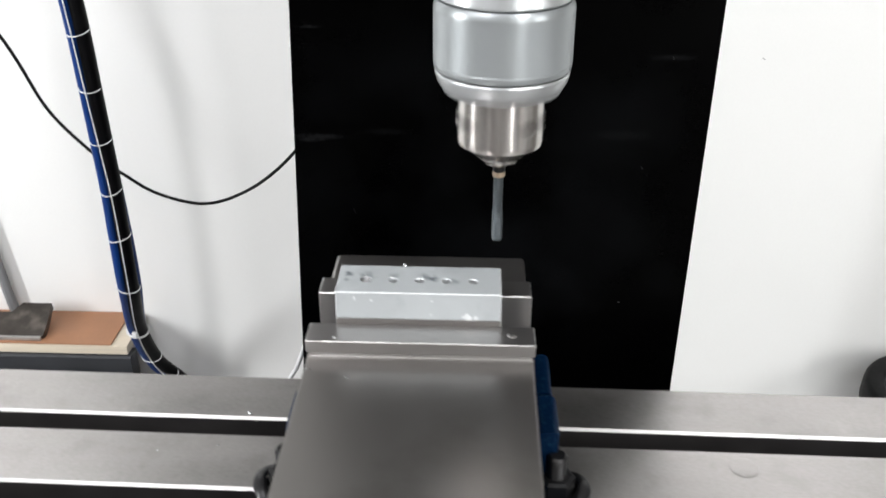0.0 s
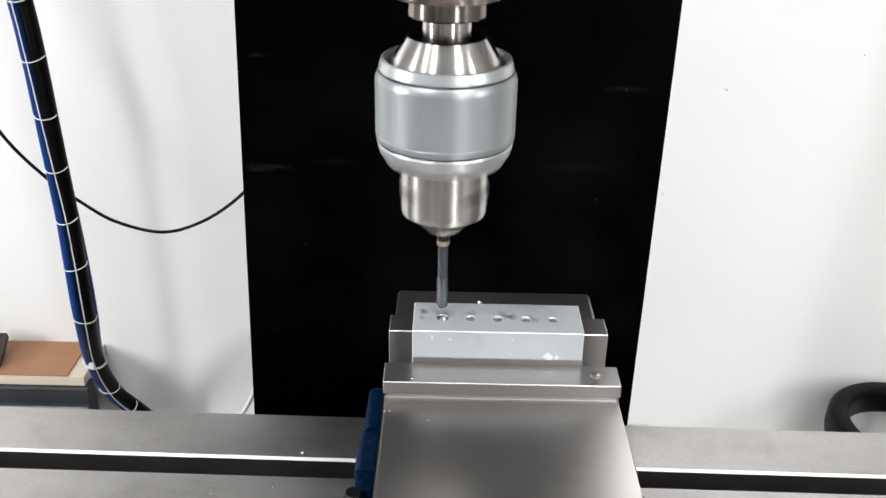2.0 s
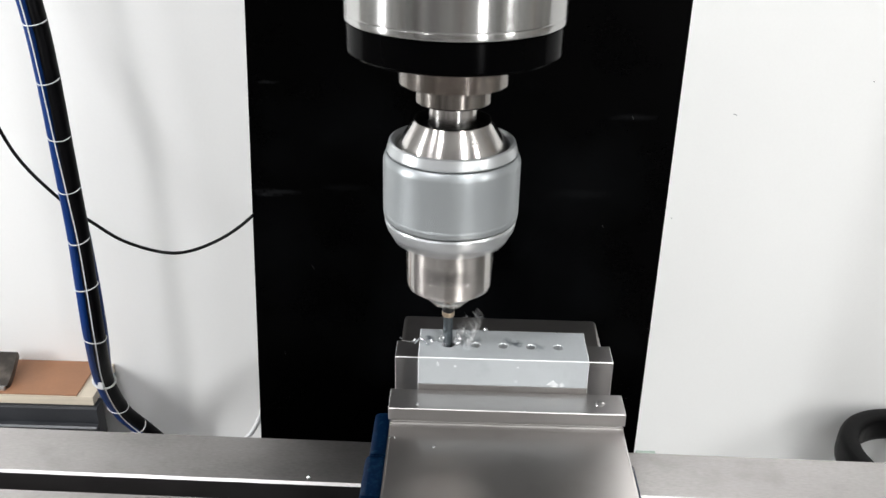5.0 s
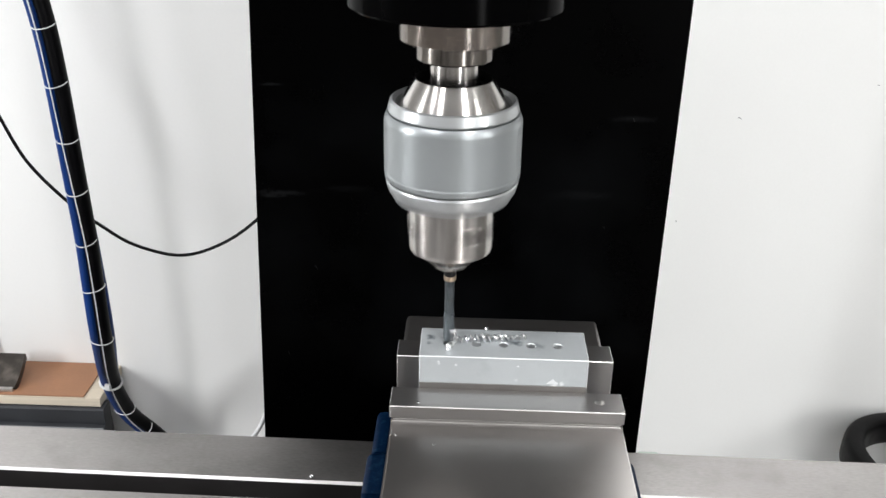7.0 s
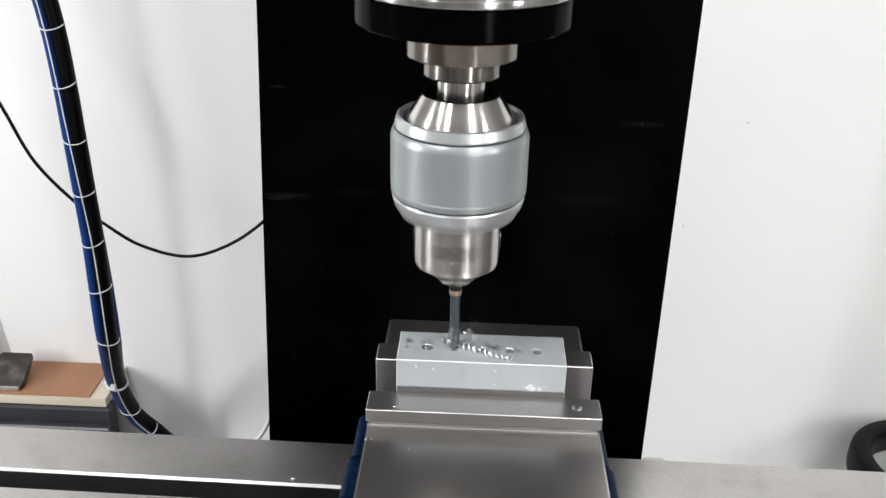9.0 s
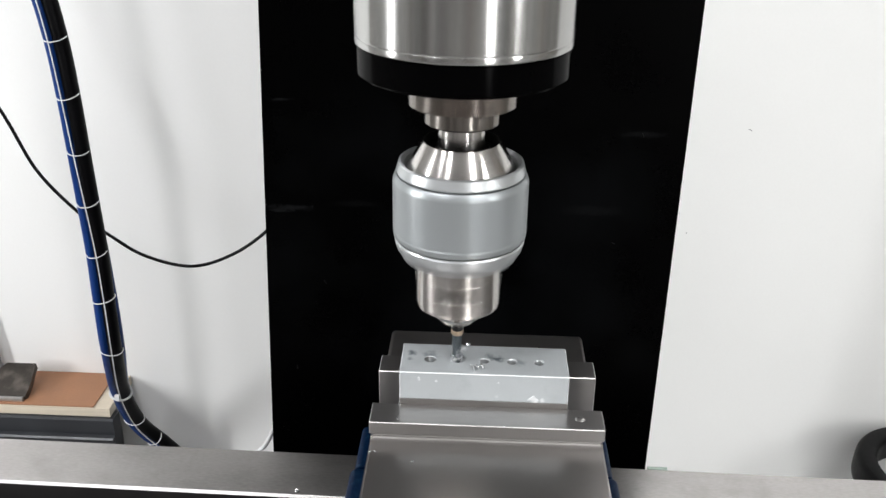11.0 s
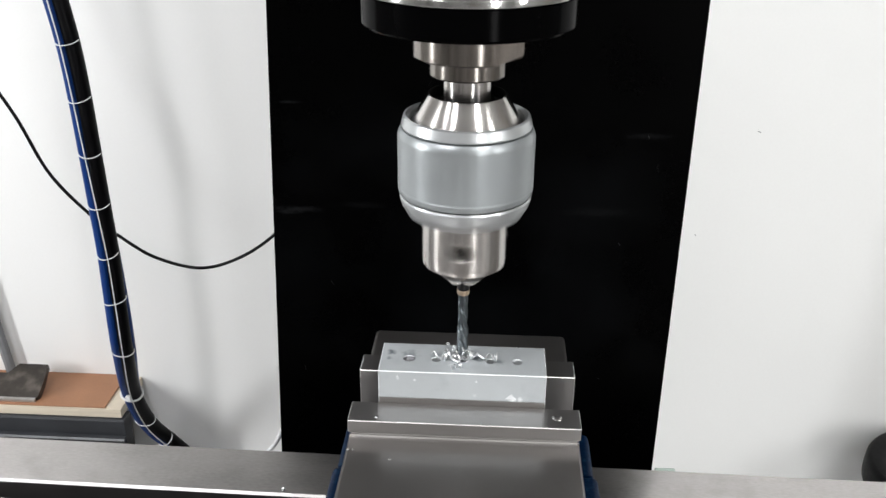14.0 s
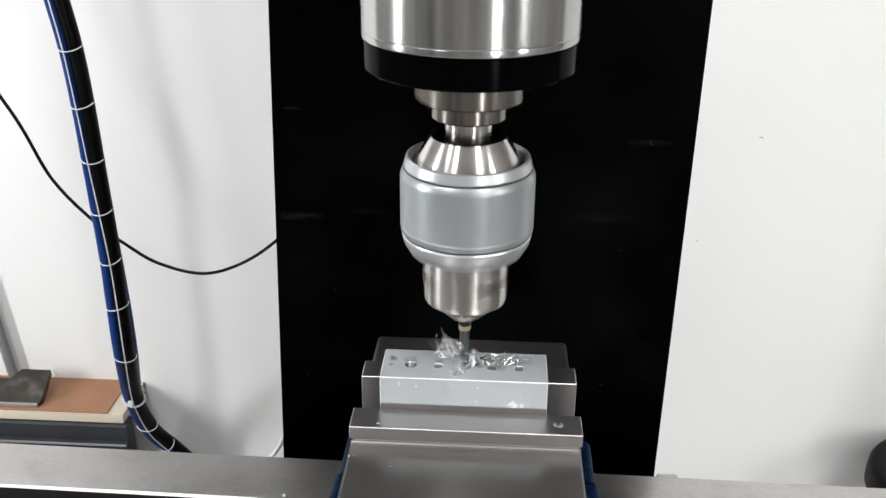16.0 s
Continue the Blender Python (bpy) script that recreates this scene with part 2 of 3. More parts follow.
def part(name, bm, mat, parent=None, label="", smooth=True, at=None):
    bmesh.ops.recalc_face_normals(bm, faces=bm.faces[:])
    me = bpy.data.meshes.new(name)
    bm.to_mesh(me)
    bm.free()
    mats = mat if isinstance(mat, (list, tuple)) else [mat]
    for q in mats:
        me.materials.append(q)
    if smooth:
        me.shade_smooth()
        me.set_sharp_from_angle(angle=radians(35))
    ob = new(name, me)
    if smooth and len(me.polygons) < 3000:
        even(ob)
    if parent:
        ob.parent = parent
    if at is not None:
        ob.matrix_basis = at
    return tagged(ob, label)


def box(x0, x1, y0, y1, z0, z1, bevel=0.0, bm=None, seg=2, glinting=False):
    own = bmesh.new()
    bmesh.ops.create_cube(own, size=1, matrix=Matrix.Translation(((x0 + x1) / 2, (y0 + y1) / 2, (z0 + z1) / 2)) @ Matrix.Diagonal((x1 - x0, y1 - y0, z1 - z0, 1)))
    if bevel:
        bmesh.ops.bevel(own, geom=own.edges[:], offset=bevel, segments=seg, affect="EDGES", profile=0.5)
    if glinting:
        # the broken edges take a brighter second material that paints in their highlight
        own.normal_update()
        for f in own.faces:
            f.material_index = int(max(abs(c) for c in f.normal) < 0.98)
    if bm is None:
        return own
    join(bm, own)
    return bm


def join(bm, other):
    me = bpy.data.meshes.new("tmp")
    other.to_mesh(me)
    other.free()
    bm.from_mesh(me)
    bpy.data.meshes.remove(me)
    return bm


def lathe(rows, seg=72, shape=None, close=True):
    """Turned solid round z from (radius, height) rows, top to bottom; shape(i, angle, r, z) may change a row."""
    bm = bmesh.new()
    rings = []
    for i, (r, z) in enumerate(rows):
        ring = []
        for k in range(seg):
            a = 2 * math.pi * k / seg
            rr, zz = shape(i, a, r, z) if shape else (r, z)
            ring.append(bm.verts.new((rr * math.cos(a), rr * math.sin(a), zz)))
        rings.append(ring)
    for a, b in zip(rings, rings[1:]):
        for k in range(seg):
            bm.faces.new((a[k], a[(k + 1) % seg], b[(k + 1) % seg], b[k]))
    if close:
        bm.faces.new(rings[0])
        bm.faces.new(rings[-1])
    return bm


def extrude_profile(pts, x0, x1, axis="x"):
    """A closed outline of (y, z) drawn out along x, or of (x, z) along y."""
    bm = bmesh.new()
    put = (lambda u, p: (u, p[0], p[1])) if axis == "x" else (lambda u, p: (p[0], u, p[1]))
    a = [bm.verts.new(put(x0, p)) for p in pts]
    b = [bm.verts.new(put(x1, p)) for p in pts]
    for i in range(len(pts)):
        j = (i + 1) % len(pts)
        bm.faces.new((a[i], a[j], b[j], b[i]))
    bm.faces.new(a)
    bm.faces.new(b)
    return bm


def smooth_path(pts, steps=8):
    """Catmull-Rom through pts."""
    pts = [Vector(p) for p in pts]
    ext = [2 * pts[0] - pts[1], *pts, 2 * pts[-1] - pts[-2]]
    out = []
    for a, b, c, d in zip(ext, ext[1:], ext[2:], ext[3:]):
        for k in range(steps):
            t = k / steps
            out.append(0.5 * (2 * b + (c - a) * t + (2 * a - 5 * b + 4 * c - d) * t * t + (3 * b - a - 3 * c + d) * t ** 3))
    return out + [pts[-1]]


def round_off(v, power):
    return math.copysign(abs(v) ** power, v)


def sweep(path, r, seg=12, flat=1.0, taper=None, square=1.0):
    """A rod along a path; flat squeezes its section."""
    bm = bmesh.new()
    rings = []
    side = Vector((1, 0, 0))
    for i, p in enumerate(path):
        d = (path[min(i + 1, len(path) - 1)] - path[max(i - 1, 0)]).normalized()
        side = (side - d * side.dot(d))
        side = side.normalized() if side.length > 1e-6 else d.orthogonal().normalized()
        up = d.cross(side)
        k = taper(i / (len(path) - 1)) if taper else 1
        rings.append([bm.verts.new(p + (side * round_off(math.cos(a), square) + up * round_off(math.sin(a), square) * flat) * r * k) for a in (2 * math.pi * j / seg for j in range(seg))])
    for a, b in zip(rings, rings[1:]):
        for k in range(seg):
            bm.faces.new((a[k], a[(k + 1) % seg], b[(k + 1) % seg], b[k]))
    bm.faces.new(rings[0])
    bm.faces.new(rings[-1])
    return bm


def carve(ob, cutters, mat=None):
    """Cuts the given solids out of ob's mesh for good."""
    ob.modifiers.clear()
    for bm in cutters:
        bmesh.ops.recalc_face_normals(bm, faces=bm.faces[:])
        me = bpy.data.meshes.new("cutter")
        me.materials.append(mat or HOLE)
        bm.to_mesh(me)
        bm.free()
        tool = new("cutter", me)
        mod = ob.modifiers.new("cut", "BOOLEAN")
        mod.operation, mod.object, mod.solver = "DIFFERENCE", tool, "EXACT"
        mod.material_mode = "TRANSFER"
        bpy.context.view_layer.update()
        done = bpy.data.meshes.new_from_object(ob.evaluated_get(bpy.context.evaluated_depsgraph_get()))
        ob.modifiers.clear()
        ob.data = done
        bpy.data.objects.remove(tool)
    ob.data.set_sharp_from_angle(angle=radians(35))
    even(ob)


# ---- the room ----
def slab(name, label, category, mat, *size):
    return tagged(part(name, box(*size), mat, smooth=False), label, category, kind="structure")


slab("wall_back", "plain white painted partition wall behind the machine", "wall", WALL, -2.0, 2.0, WALL_Y, WALL_Y + 0.04, -0.95, 0.50)
slab("wall_left", "unseen workshop side wall with vertical tone streaks painted in for reflections", "wall", ROOM, -2.08, -2.0, -2.5, 2.6, -0.95, 1.75)
slab("wall_right", "unseen workshop side wall with vertical tone streaks painted in for reflections", "wall", ROOM, 2.0, 2.08, -2.5, 2.6, -0.95, 1.75)
slab("wall_front", "unseen workshop wall opposite the machine, tone streaks painted in for reflections", "wall", ROOM_FRONT, -2.08, 2.08, -2.58, -2.5, -0.95, 1.75)
slab("wall_far", "unseen workshop wall beyond the partition, tone streaks painted in for reflections", "wall", ROOM, -2.08, 2.08, 2.6, 2.68, -0.95, 1.75)
slab("floor", "grey concrete workshop floor", "floor", FLOOR, -2.08, 2.08, -2.58, 2.68, -1.03, -0.95)
slab("ceiling", "plain white workshop ceiling", "ceiling", WALL, -2.08, 2.08, -2.58, 2.68, 1.75, 1.83)


# ---- the machine: column, table ----
def build_column():
    ob = thing("machine_column", "black painted milling machine column with faint scuffs", "machine column")
    bm = bmesh.new()
    v = []
    for z, xl in ((-0.95, -0.1485), (1.0, -0.0812)):
        for x, y in ((xl, 0.1215), (0.1168, 0.1215), (0.1168, 0.40), (xl, 0.40)):
            v.append(bm.verts.new((x, y, z)))
    for f in ((0, 1, 5, 4), (1, 2, 6, 5), (2, 3, 7, 6), (3, 0, 4, 7), (4, 5, 6, 7), (3, 2, 1, 0)):
        bm.faces.new([v[i] for i in f])
    bmesh.ops.bevel(bm, geom=bm.edges[:], offset=0.0015, segments=2, affect="EDGES")
    casting = part("casting", bm, COLUMN, ob)
    part("base", box(-0.17, 0.17, -0.11, 0.1213, -0.95, -0.0556, 0.004), COLUMN, ob)
    # pale scratches and specks on the paint
    rng = random.Random(5)
    for x, z, w, a in ((-0.0789, 0.0879, 0.0030, 60), (0.0932, 0.1807, 0.0022, 70), (0.083, 0.118, 0.0016, 40), (0.078, 0.03, 0.0018, 20), (-0.098, 0.03, 0.003, 80)):
        p = [Vector((-w / 2, 0, 0)), Vector((0, 0, w * 0.02 * rng.uniform(-1, 1))), Vector((w / 2, 0, 0))]
        part("scratch", sweep(smooth_path(p, 4), 0.00016, 5), SCUFF, casting, "pale scratch", at=pose(x, 0.1214, z, 0, a, 0))
    return ob


build_column()

table = thing("milling_table", "ground cast iron milling table with T-slots", "milling table")


def build_table():
    h, rear, front = 0.055, 0.0778, -0.126
    slots = (0.0310, -0.0240, -0.0790)
    pts = [(rear, -h), (rear, -0.0012), (rear - 0.0012, 0)]
    for c in slots:
        pts += [(c + 0.0098, 0), (c + 0.0084, -0.0012), (c + 0.0084, -0.013), (c + 0.0115, -0.013), (c + 0.0115, -0.021),
                (c - 0.0115, -0.021), (c - 0.0115, -0.013), (c - 0.0058, -0.013), (c - 0.0058, -0.0004), (c - 0.0062, 0)]
    pts += [(front + 0.0012, 0), (front, -0.0012), (front, -h)]
    bm = extrude_profile(pts, -0.52, 0.52)
    bm.normal_update()
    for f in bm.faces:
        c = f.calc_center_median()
        # slot faces take the recess shade colour, chamfers the bright one
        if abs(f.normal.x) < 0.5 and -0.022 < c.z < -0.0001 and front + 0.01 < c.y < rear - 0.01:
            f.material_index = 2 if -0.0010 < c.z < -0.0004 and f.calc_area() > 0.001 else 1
    turn = pose(0, 0, 0, 0, 0, -0.8)
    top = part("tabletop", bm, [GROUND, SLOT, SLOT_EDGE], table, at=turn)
    # oil drops on the rear lands
    for x, y, r in ((0.1888, 0.0136, 0.0078),):
        drop = lathe([(r * 0.3, 0.00012), (r * 0.70, 0.00013), (r * 0.86, 0.00012), (r * 0.94, 0.00007), (r, 0.0)], 36)
        part("oil_drop", drop, GROUND, top, "clear oil drop", at=pose(x, y, 0.0001))


build_table()


# ---- the vise ----
vise = thing("machine_vise", "precision machine vise, ground steel jaws on blue painted body", "vise")


def build_vise():
    xl, xr = VISE_L, VISE_R
    mid = (xl + xr) / 2
    # blue cast base: side ribs in two lengths with a notch between, rounded at the rear
    part("base", box(xl - 0.0035, xr + 0.0035, -0.20, 0.052, 0.0, 0.036, 0.002), BLUE, vise, "blue painted cast base")
    for sx, edge in ((-1, xl), (1, xr)):
        for y0, y1, wide, high, name in ((0.0105, 0.046, 0.0128, 0.0445, "rear_rib"), (-0.0225, 0.0085, 0.0142, 0.0465, "side_rib")):
            a, b = sorted((edge + sx * 0.0030, edge + sx * wide))
            rib = box(a, b, y0, y1, 0.012, high)
            bmesh.ops.bevel(rib, geom=[e for e in rib.edges if max(v.co.y for v in e.verts) > y1 - 1e-5 or min(abs(v.co.x - edge) for v in e.verts) > 0.009], offset=0.0034, segments=4, affect="EDGES", profile=0.5)
            part(name, rib, BLUE, vise, "blue painted cast rib")
        part("lug", box(edge + sx * 0.013 - 0.007, edge + sx * 0.013 + 0.007, -0.046, -0.031, 0.0, 0.016, 0.003, seg=3), BLUE, vise, "blue painted lug")
    # rear fixed jaw
    y0, y1 = 0.0121, 0.0264
    part("fixed_jaw", box(xl + 0.001, xr - 0.001, y1 + 0.0004, 0.0665, 0.046, SLIDE_TOP, 0.0022, seg=3), VISE, vise)
    plate = part("jaw_plate", box(xl, xr, y0, y1, 0.0585, PLATE_TOP + 0.0006, 0.00032, seg=1, glinting=True), [PLATE, EDGE], vise, "ground steel jaw plate")
    # sliding jaw, flat and polished, with a small fillet under the plate
    pts = [(-0.19, 0.046), (-0.19, SLIDE_TOP - 0.001), (-0.189, SLIDE_TOP)]
    r = 0.0013
    for k in range(9):
        a = math.pi / 2 * k / 8
        pts.append((-0.0272 - 0.0030 * (1 - math.sin(a)), SLIDE_TOP + r * (1 - math.cos(a))))
    pts += [(-0.0272, PLATE_TOP - 0.0066), (-0.0267, PLATE_TOP - 0.0062), (-0.0260, PLATE_TOP - 0.0062), (-0.0260, 0.046)]
    bm = extrude_profile(pts, xl + 0.0006, xr - 0.0006)
    edges = [e for e in bm.edges if abs(e.verts[0].co.x - e.verts[1].co.x) < 1e-6 and min(v.co.z for v in e.verts) > 0.08]
    bmesh.ops.bevel(bm, geom=edges, offset=0.0008, segments=2, affect="EDGES")
    part("sliding_jaw", bm, VISE, vise)
    part("plate_backing", box(xl + 0.0008, xr - 0.0008, -0.0258, -0.0122, 0.0587, PLATE_TOP - 0.0062), PLATE, vise)
    plate = part("jaw_plate", box(xl, xr, -0.0274, -0.0127, PLATE_TOP - 0.0060, PLATE_TOP, 0.00032, seg=1, glinting=True), [PLATE, DULL_EDGE], vise, "ground steel jaw plate")
    # thin strip that draws the darker band between block and plate
    part("packing_strip", box(-0.0122, 0.0607, -0.0126, -0.0122, PLATE_TOP - 0.004, PLATE_TOP + 0.0026), VISE, vise, "thin grey strip below the block front")
    drop = lathe([(0.0005, 0.00055), (0.0012, 0.00048), (0.0018, 0.00030), (0.0022, 0.0001), (0.0023, -0.0001)], 28)
    part("oil_drop", drop, WET, plate, "clear oil drop on the jaw plate", at=pose(0.0659, -0.0195, PLATE_TOP))
    # bed between the jaws, on which the work rests
    part("bed", box(xl + 0.012, xr - 0.012, -0.19, 0.03, 0.048, 0.0585, 0.0008), VISE, vise)


build_vise()


def build_clamp(x, y, turn):
    ob = thing("clamp_bolt", "black steel clamp with threaded stud and nut holding the vise", "clamp", "clamps beside the vise", at=(x, y, 0))
    rows = [(0.0036, 0.035), (0.0048, 0.0338)]
    z = 0.0338
    while z > 0.022:
        rows += [(0.0048, z - 0.0004), (0.0043, z - 0.0008), (0.0048, z - 0.0014)]
        z -= 0.0014
    part("stud", lathe(rows + [(0.0048, -0.012)], 28), DARK, ob)
    part("nut", lathe([(0.0072, 0.0228), (0.0092, 0.0218), (0.0092, 0.0142), (0.0085, 0.0136)], 6), DARK, ob, smooth=False)
    part("washer", lathe([(0.0112, 0.0136), (0.0118, 0.0131), (0.0118, 0.0118), (0.0112, 0.0114)], 36), DARK, ob)
    arm = box(-0.03, 0.010, -0.011, 0.011, 0.0068, 0.0114, 0.0014)
    part("strap", arm, DARK, ob, at=pose(0, 0, 0, 0, 0, turn))
    part("heel_block", box(-0.012, 0.012, -0.010, 0.010, 0.0, 0.0067, 0.001), DARK, ob)
    ear = smooth_path([(0.004, -0.014, 0.006), (0.010, -0.010, 0.013), (0.0135, 0.0, 0.016), (0.010, 0.010, 0.013), (0.004, 0.014, 0.006)], 6)
    part("handle", sweep(ear, 0.0036, 12, 0.6), DARK, ob, at=pose(0, 0, 0, 0, 0, turn))
    return ob


clamp_a = build_clamp(0.0894, -0.0235, 0)
clamp_b = build_clamp(-0.0384, -0.0240, 180)

# ---- the workpiece ----
HOLES = [(0.0004 + 0.012 * i, -0.0009) for i in range(5)]
work = thing("aluminium_block", "milled aluminium block with five holes, clamped in vise", "workpiece")


def build_block():
    z0 = 0.0745
    bm = box(-0.0124, 0.0609, -0.0121, 0.0121, z0, BLOCK_TOP, 0.0003, seg=1, glinting=True)
    body = part("body", bm, [ALU, MARK], work)
    cut = []
    for i, (x, y) in enumerate(HOLES):
        r = 0.0024 if i == 0 else 0.0020
        c = lathe([(r + 0.0022, 0.002), (r + 0.0003, -0.0000), (r, -0.0004), (r, -0.034)], 32)
        bmesh.ops.translate(c, verts=c.verts[:], vec=(x, y, BLOCK_TOP))
        cut.append(c)
    carve(body, cut[:1], THREAD)
    carve(body, cut[1:], BORE)
    for x, z, w, h in ((0.0458, 0.1017, 0.0052, 0.0026), (-0.0040, 0.1110, 0.0012, 0.0011), (0.0305, 0.1098, 0.0010, 0.0009)):
        tri = [(x - w / 2, z), (x - w * 0.1, z + h * 0.75), (x + w * 0.05, z + h), (x + w * 0.22, z + h * 0.55), (x + w / 2, z + h * 0.12), (x + w * 0.45, z)]
        part("smear", extrude_profile(tri, -0.01225, -0.01205, "y"), MARK, body, "bright rubbed smear", smooth=False)
    for i, (x, y) in enumerate(HOLES[:1]):
        # thread ridges inside the bore
        turns, path = 7, []
        for k in range(turns * 16):
            a = 2 * math.pi * k / 16
            path.append(Vector((x + 0.00235 * math.cos(a), y + 0.00235 * math.sin(a), BLOCK_TOP - 0.0012 - 0.001 * k / 16)))
        part("thread", sweep(path, 0.00028, 6), THREAD, body, "bright cut thread in the bore")


build_block()


# ---- spindle ----
head = thing("spindle_quill", "polished steel spindle quill with glossy black end cap", "spindle")


def build_head():
    part("quill", lathe([(0.0408, 0.62), (0.0418, 0.62), (0.0418, 0.2692), (0.0415, 0.2685), (0.0418, 0.2678), (0.0418, 0.2663), (0.0416, 0.2660), (0.039, 0.2660)], 96), QUILL, head)
    part("end_cap", lathe([(0.0398, 0.2660), (0.0410, 0.2653), (0.0410, 0.2548), (0.0402, 0.2538), (0.024, 0.2536), (0.0225, 0.2542)], 96), BLACK, head, "glossy black end cap")


nose = thing("spindle_nose", "turned steel spindle nose with polished spanner flats", "spindle nose")


def build_nose():
    collar = part("collar", lathe([(0.0216, 0.2546), (0.0216, 0.2418), (0.0210, 0.2411), (0.0162, 0.2411)], 96), COLLAR, nose, "turned collar with two spanner flats")
    carve(collar, [box(0.0184, 0.03, -0.03, 0.03, 0.23, 0.2530), box(-0.03, -0.0184, -0.03, 0.03, 0.23, 0.2530)], FLAT)
    part("drawn_nut", lathe([(0.0150, 0.2413), (0.0151, 0.2343), (0.0146, 0.2337), (0.0098, 0.2337)], 64), COLLAR, nose)


build_nose()
build_head()

chuck = thing("drill_chuck", "keyed steel drill chuck with satin fluted sleeve", "drill chuck")


def build_chuck():
    part("arbor", lathe([(0.0096, 0.2345), (0.0096, 0.2240), (0.0110, 0.2236)], 48), CHROME, chuck)
    part("recess", lathe([(0.0154, 0.2265), (0.0150, 0.2264), (0.0149, 0.2222), (0.0098, 0.2222)], 48, close=False), HOLE, chuck, "recess round the arbor, its shade painted in")
    part("cone", lathe([(0.0151, 0.2215), (0.0152, 0.2262), (0.0154, 0.2263), (0.0158, 0.2258), (0.0226, 0.2148), (0.0226, 0.2100)], 72, close=False), CHROME, chuck, "turned steel cone")
    part("upper_band", lathe([(0.0229, 0.2140), (0.0230, 0.2168), (0.0243, 0.2180), (0.0252, 0.2176), (0.0260, 0.2146), (0.0261, 0.2140), (0.0258, 0.2134), (0.0240, 0.2132)], 96), RING, chuck)

    def flute(i, a, r, z):
        u = (a / (2 * math.pi) * 12) % 1
        cut = 0.00055 if (u - 0.9) % 1 < 0.42 else 0.0
        return (r - cut, z) if 5 <= i <= 6 else (r, z)

    part("sleeve", lathe([(0.0240, 0.2129), (0.0262, 0.2128), (0.0269, 0.2120), (0.0274, 0.2106), (0.0276, 0.2094), (0.0276, 0.2082), (0.0276, 0.1890), (0.0276, 0.1884), (0.0274, 0.1866), (0.0268, 0.1859), (0.0240, 0.1857)], 240, flute), SLEEVE, chuck, "satin sleeve with twelve shallow flutes")

    def tooth(i, a, r, z):
        u = (a / (2 * math.pi) * 30) % 1
        up = min(1, max(0, (0.40 - abs(u - 0.5)) * 5))
        return (r, z + (0.0030 if i == 6 else 0.0056) * (1 - up)) if i in (6, 7) else (r, z)

    part("toothed_band", lathe([(0.0240, 0.1853), (0.0266, 0.1852), (0.0270, 0.1844), (0.0268, 0.1832), (0.0261, 0.1808), (0.0252, 0.1794), (0.0235, 0.1761), (0.0212, 0.1763), (0.0184, 0.1822)], 240, tooth), RING, chuck, "toothed lower band for the key")
    body = part("nose", lathe([(0.0150, 0.1830), (0.0179, 0.1820), (0.0180, 0.1562), (0.0176, 0.1540), (0.0105, 0.1490), (0.0098, 0.1478), (0.0060, 0.1476)], 96), CHROME, chuck, "turned steel nose with key holes")
    cut = []
    for k in range(3):
        c = lathe([(0.0038, 0.03), (0.0038, 0.0105)], 28)
        bmesh.ops.transform(c, matrix=pose(0, 0, 0.1648, 0, 90, 0), verts=c.verts[:])
        bmesh.ops.transform(c, matrix=pose(0, 0, 0, 0, 0, 120 * k), verts=c.verts[:])
        cut.append(c)
    carve(body, cut)
    for k in range(3):
        rim = [Vector((math.sqrt(max(0, 0.01805 ** 2 - (0.0039 * math.cos(a)) ** 2)), 0.0039 * math.cos(a), 0.1648 + 0.0039 * math.sin(a))) for a in (2 * math.pi * j / 28 for j in range(29))]
        part("key_hole_rim", sweep(rim, 0.00025, 6), CHROME, body, "chamfered key hole rim", at=pose(0, 0, 0, 0, 0, 120 * k))
        jaw = extrude_profile([(0.0027, 0.152), (0.0071, 0.152), (0.0069, 0.1452), (0.0058, 0.1443), (0.0027, 0.1443)], -0.0030, 0.0030)
        part("jaw", jaw, CHROME, chuck, at=pose(0, 0, 0, 0, 0, 120 * k - 30))


build_chuck()

tap = thing("threading_tap", "dark spiral-flute threading tap with bronze-coloured band", "tap")


def build_tap():
    part("shank", lathe([(0.0026, 0.1500), (0.0026, 0.1402), (0.0024, 0.1400)], 32), DARK, tap, "black shank")
    part("band", lathe([(0.0024, 0.1401), (0.0027, 0.1398), (0.0027, 0.1382), (0.0024, 0.1378)], 32), BAND, tap, "bronze-coloured band")
    # fluted stem: three lobes that twist, with thread ridges near the tip
    rows = []
    z = 0.1380
    while z > 0.1085:
        rows.append((0.0021 if z > 0.1215 else 0.0024, z))
        z -= 0.00025
    rows += [(0.0021, 0.1080), (0.0016, 0.1076)]

    def lobes(i, a, r, z):
        deep = 0.30 if z < 0.134 else 0.30 * max(0, (0.138 - z) / 0.004)
        twist = (0.138 - z) / 0.012 * 2 * math.pi / 2
        w = math.cos(3 * (a - twist))
        rr = r * (1 - deep * max(0, w) ** 2)
        if z < 0.1215:
            rr += 0.00013 * math.cos(2 * math.pi * z / 0.001 - a)
        return rr, z

    part("fluted_stem", lathe(rows, 36, lobes), TAP, tap, "blued steel spiral flutes")


build_tap()


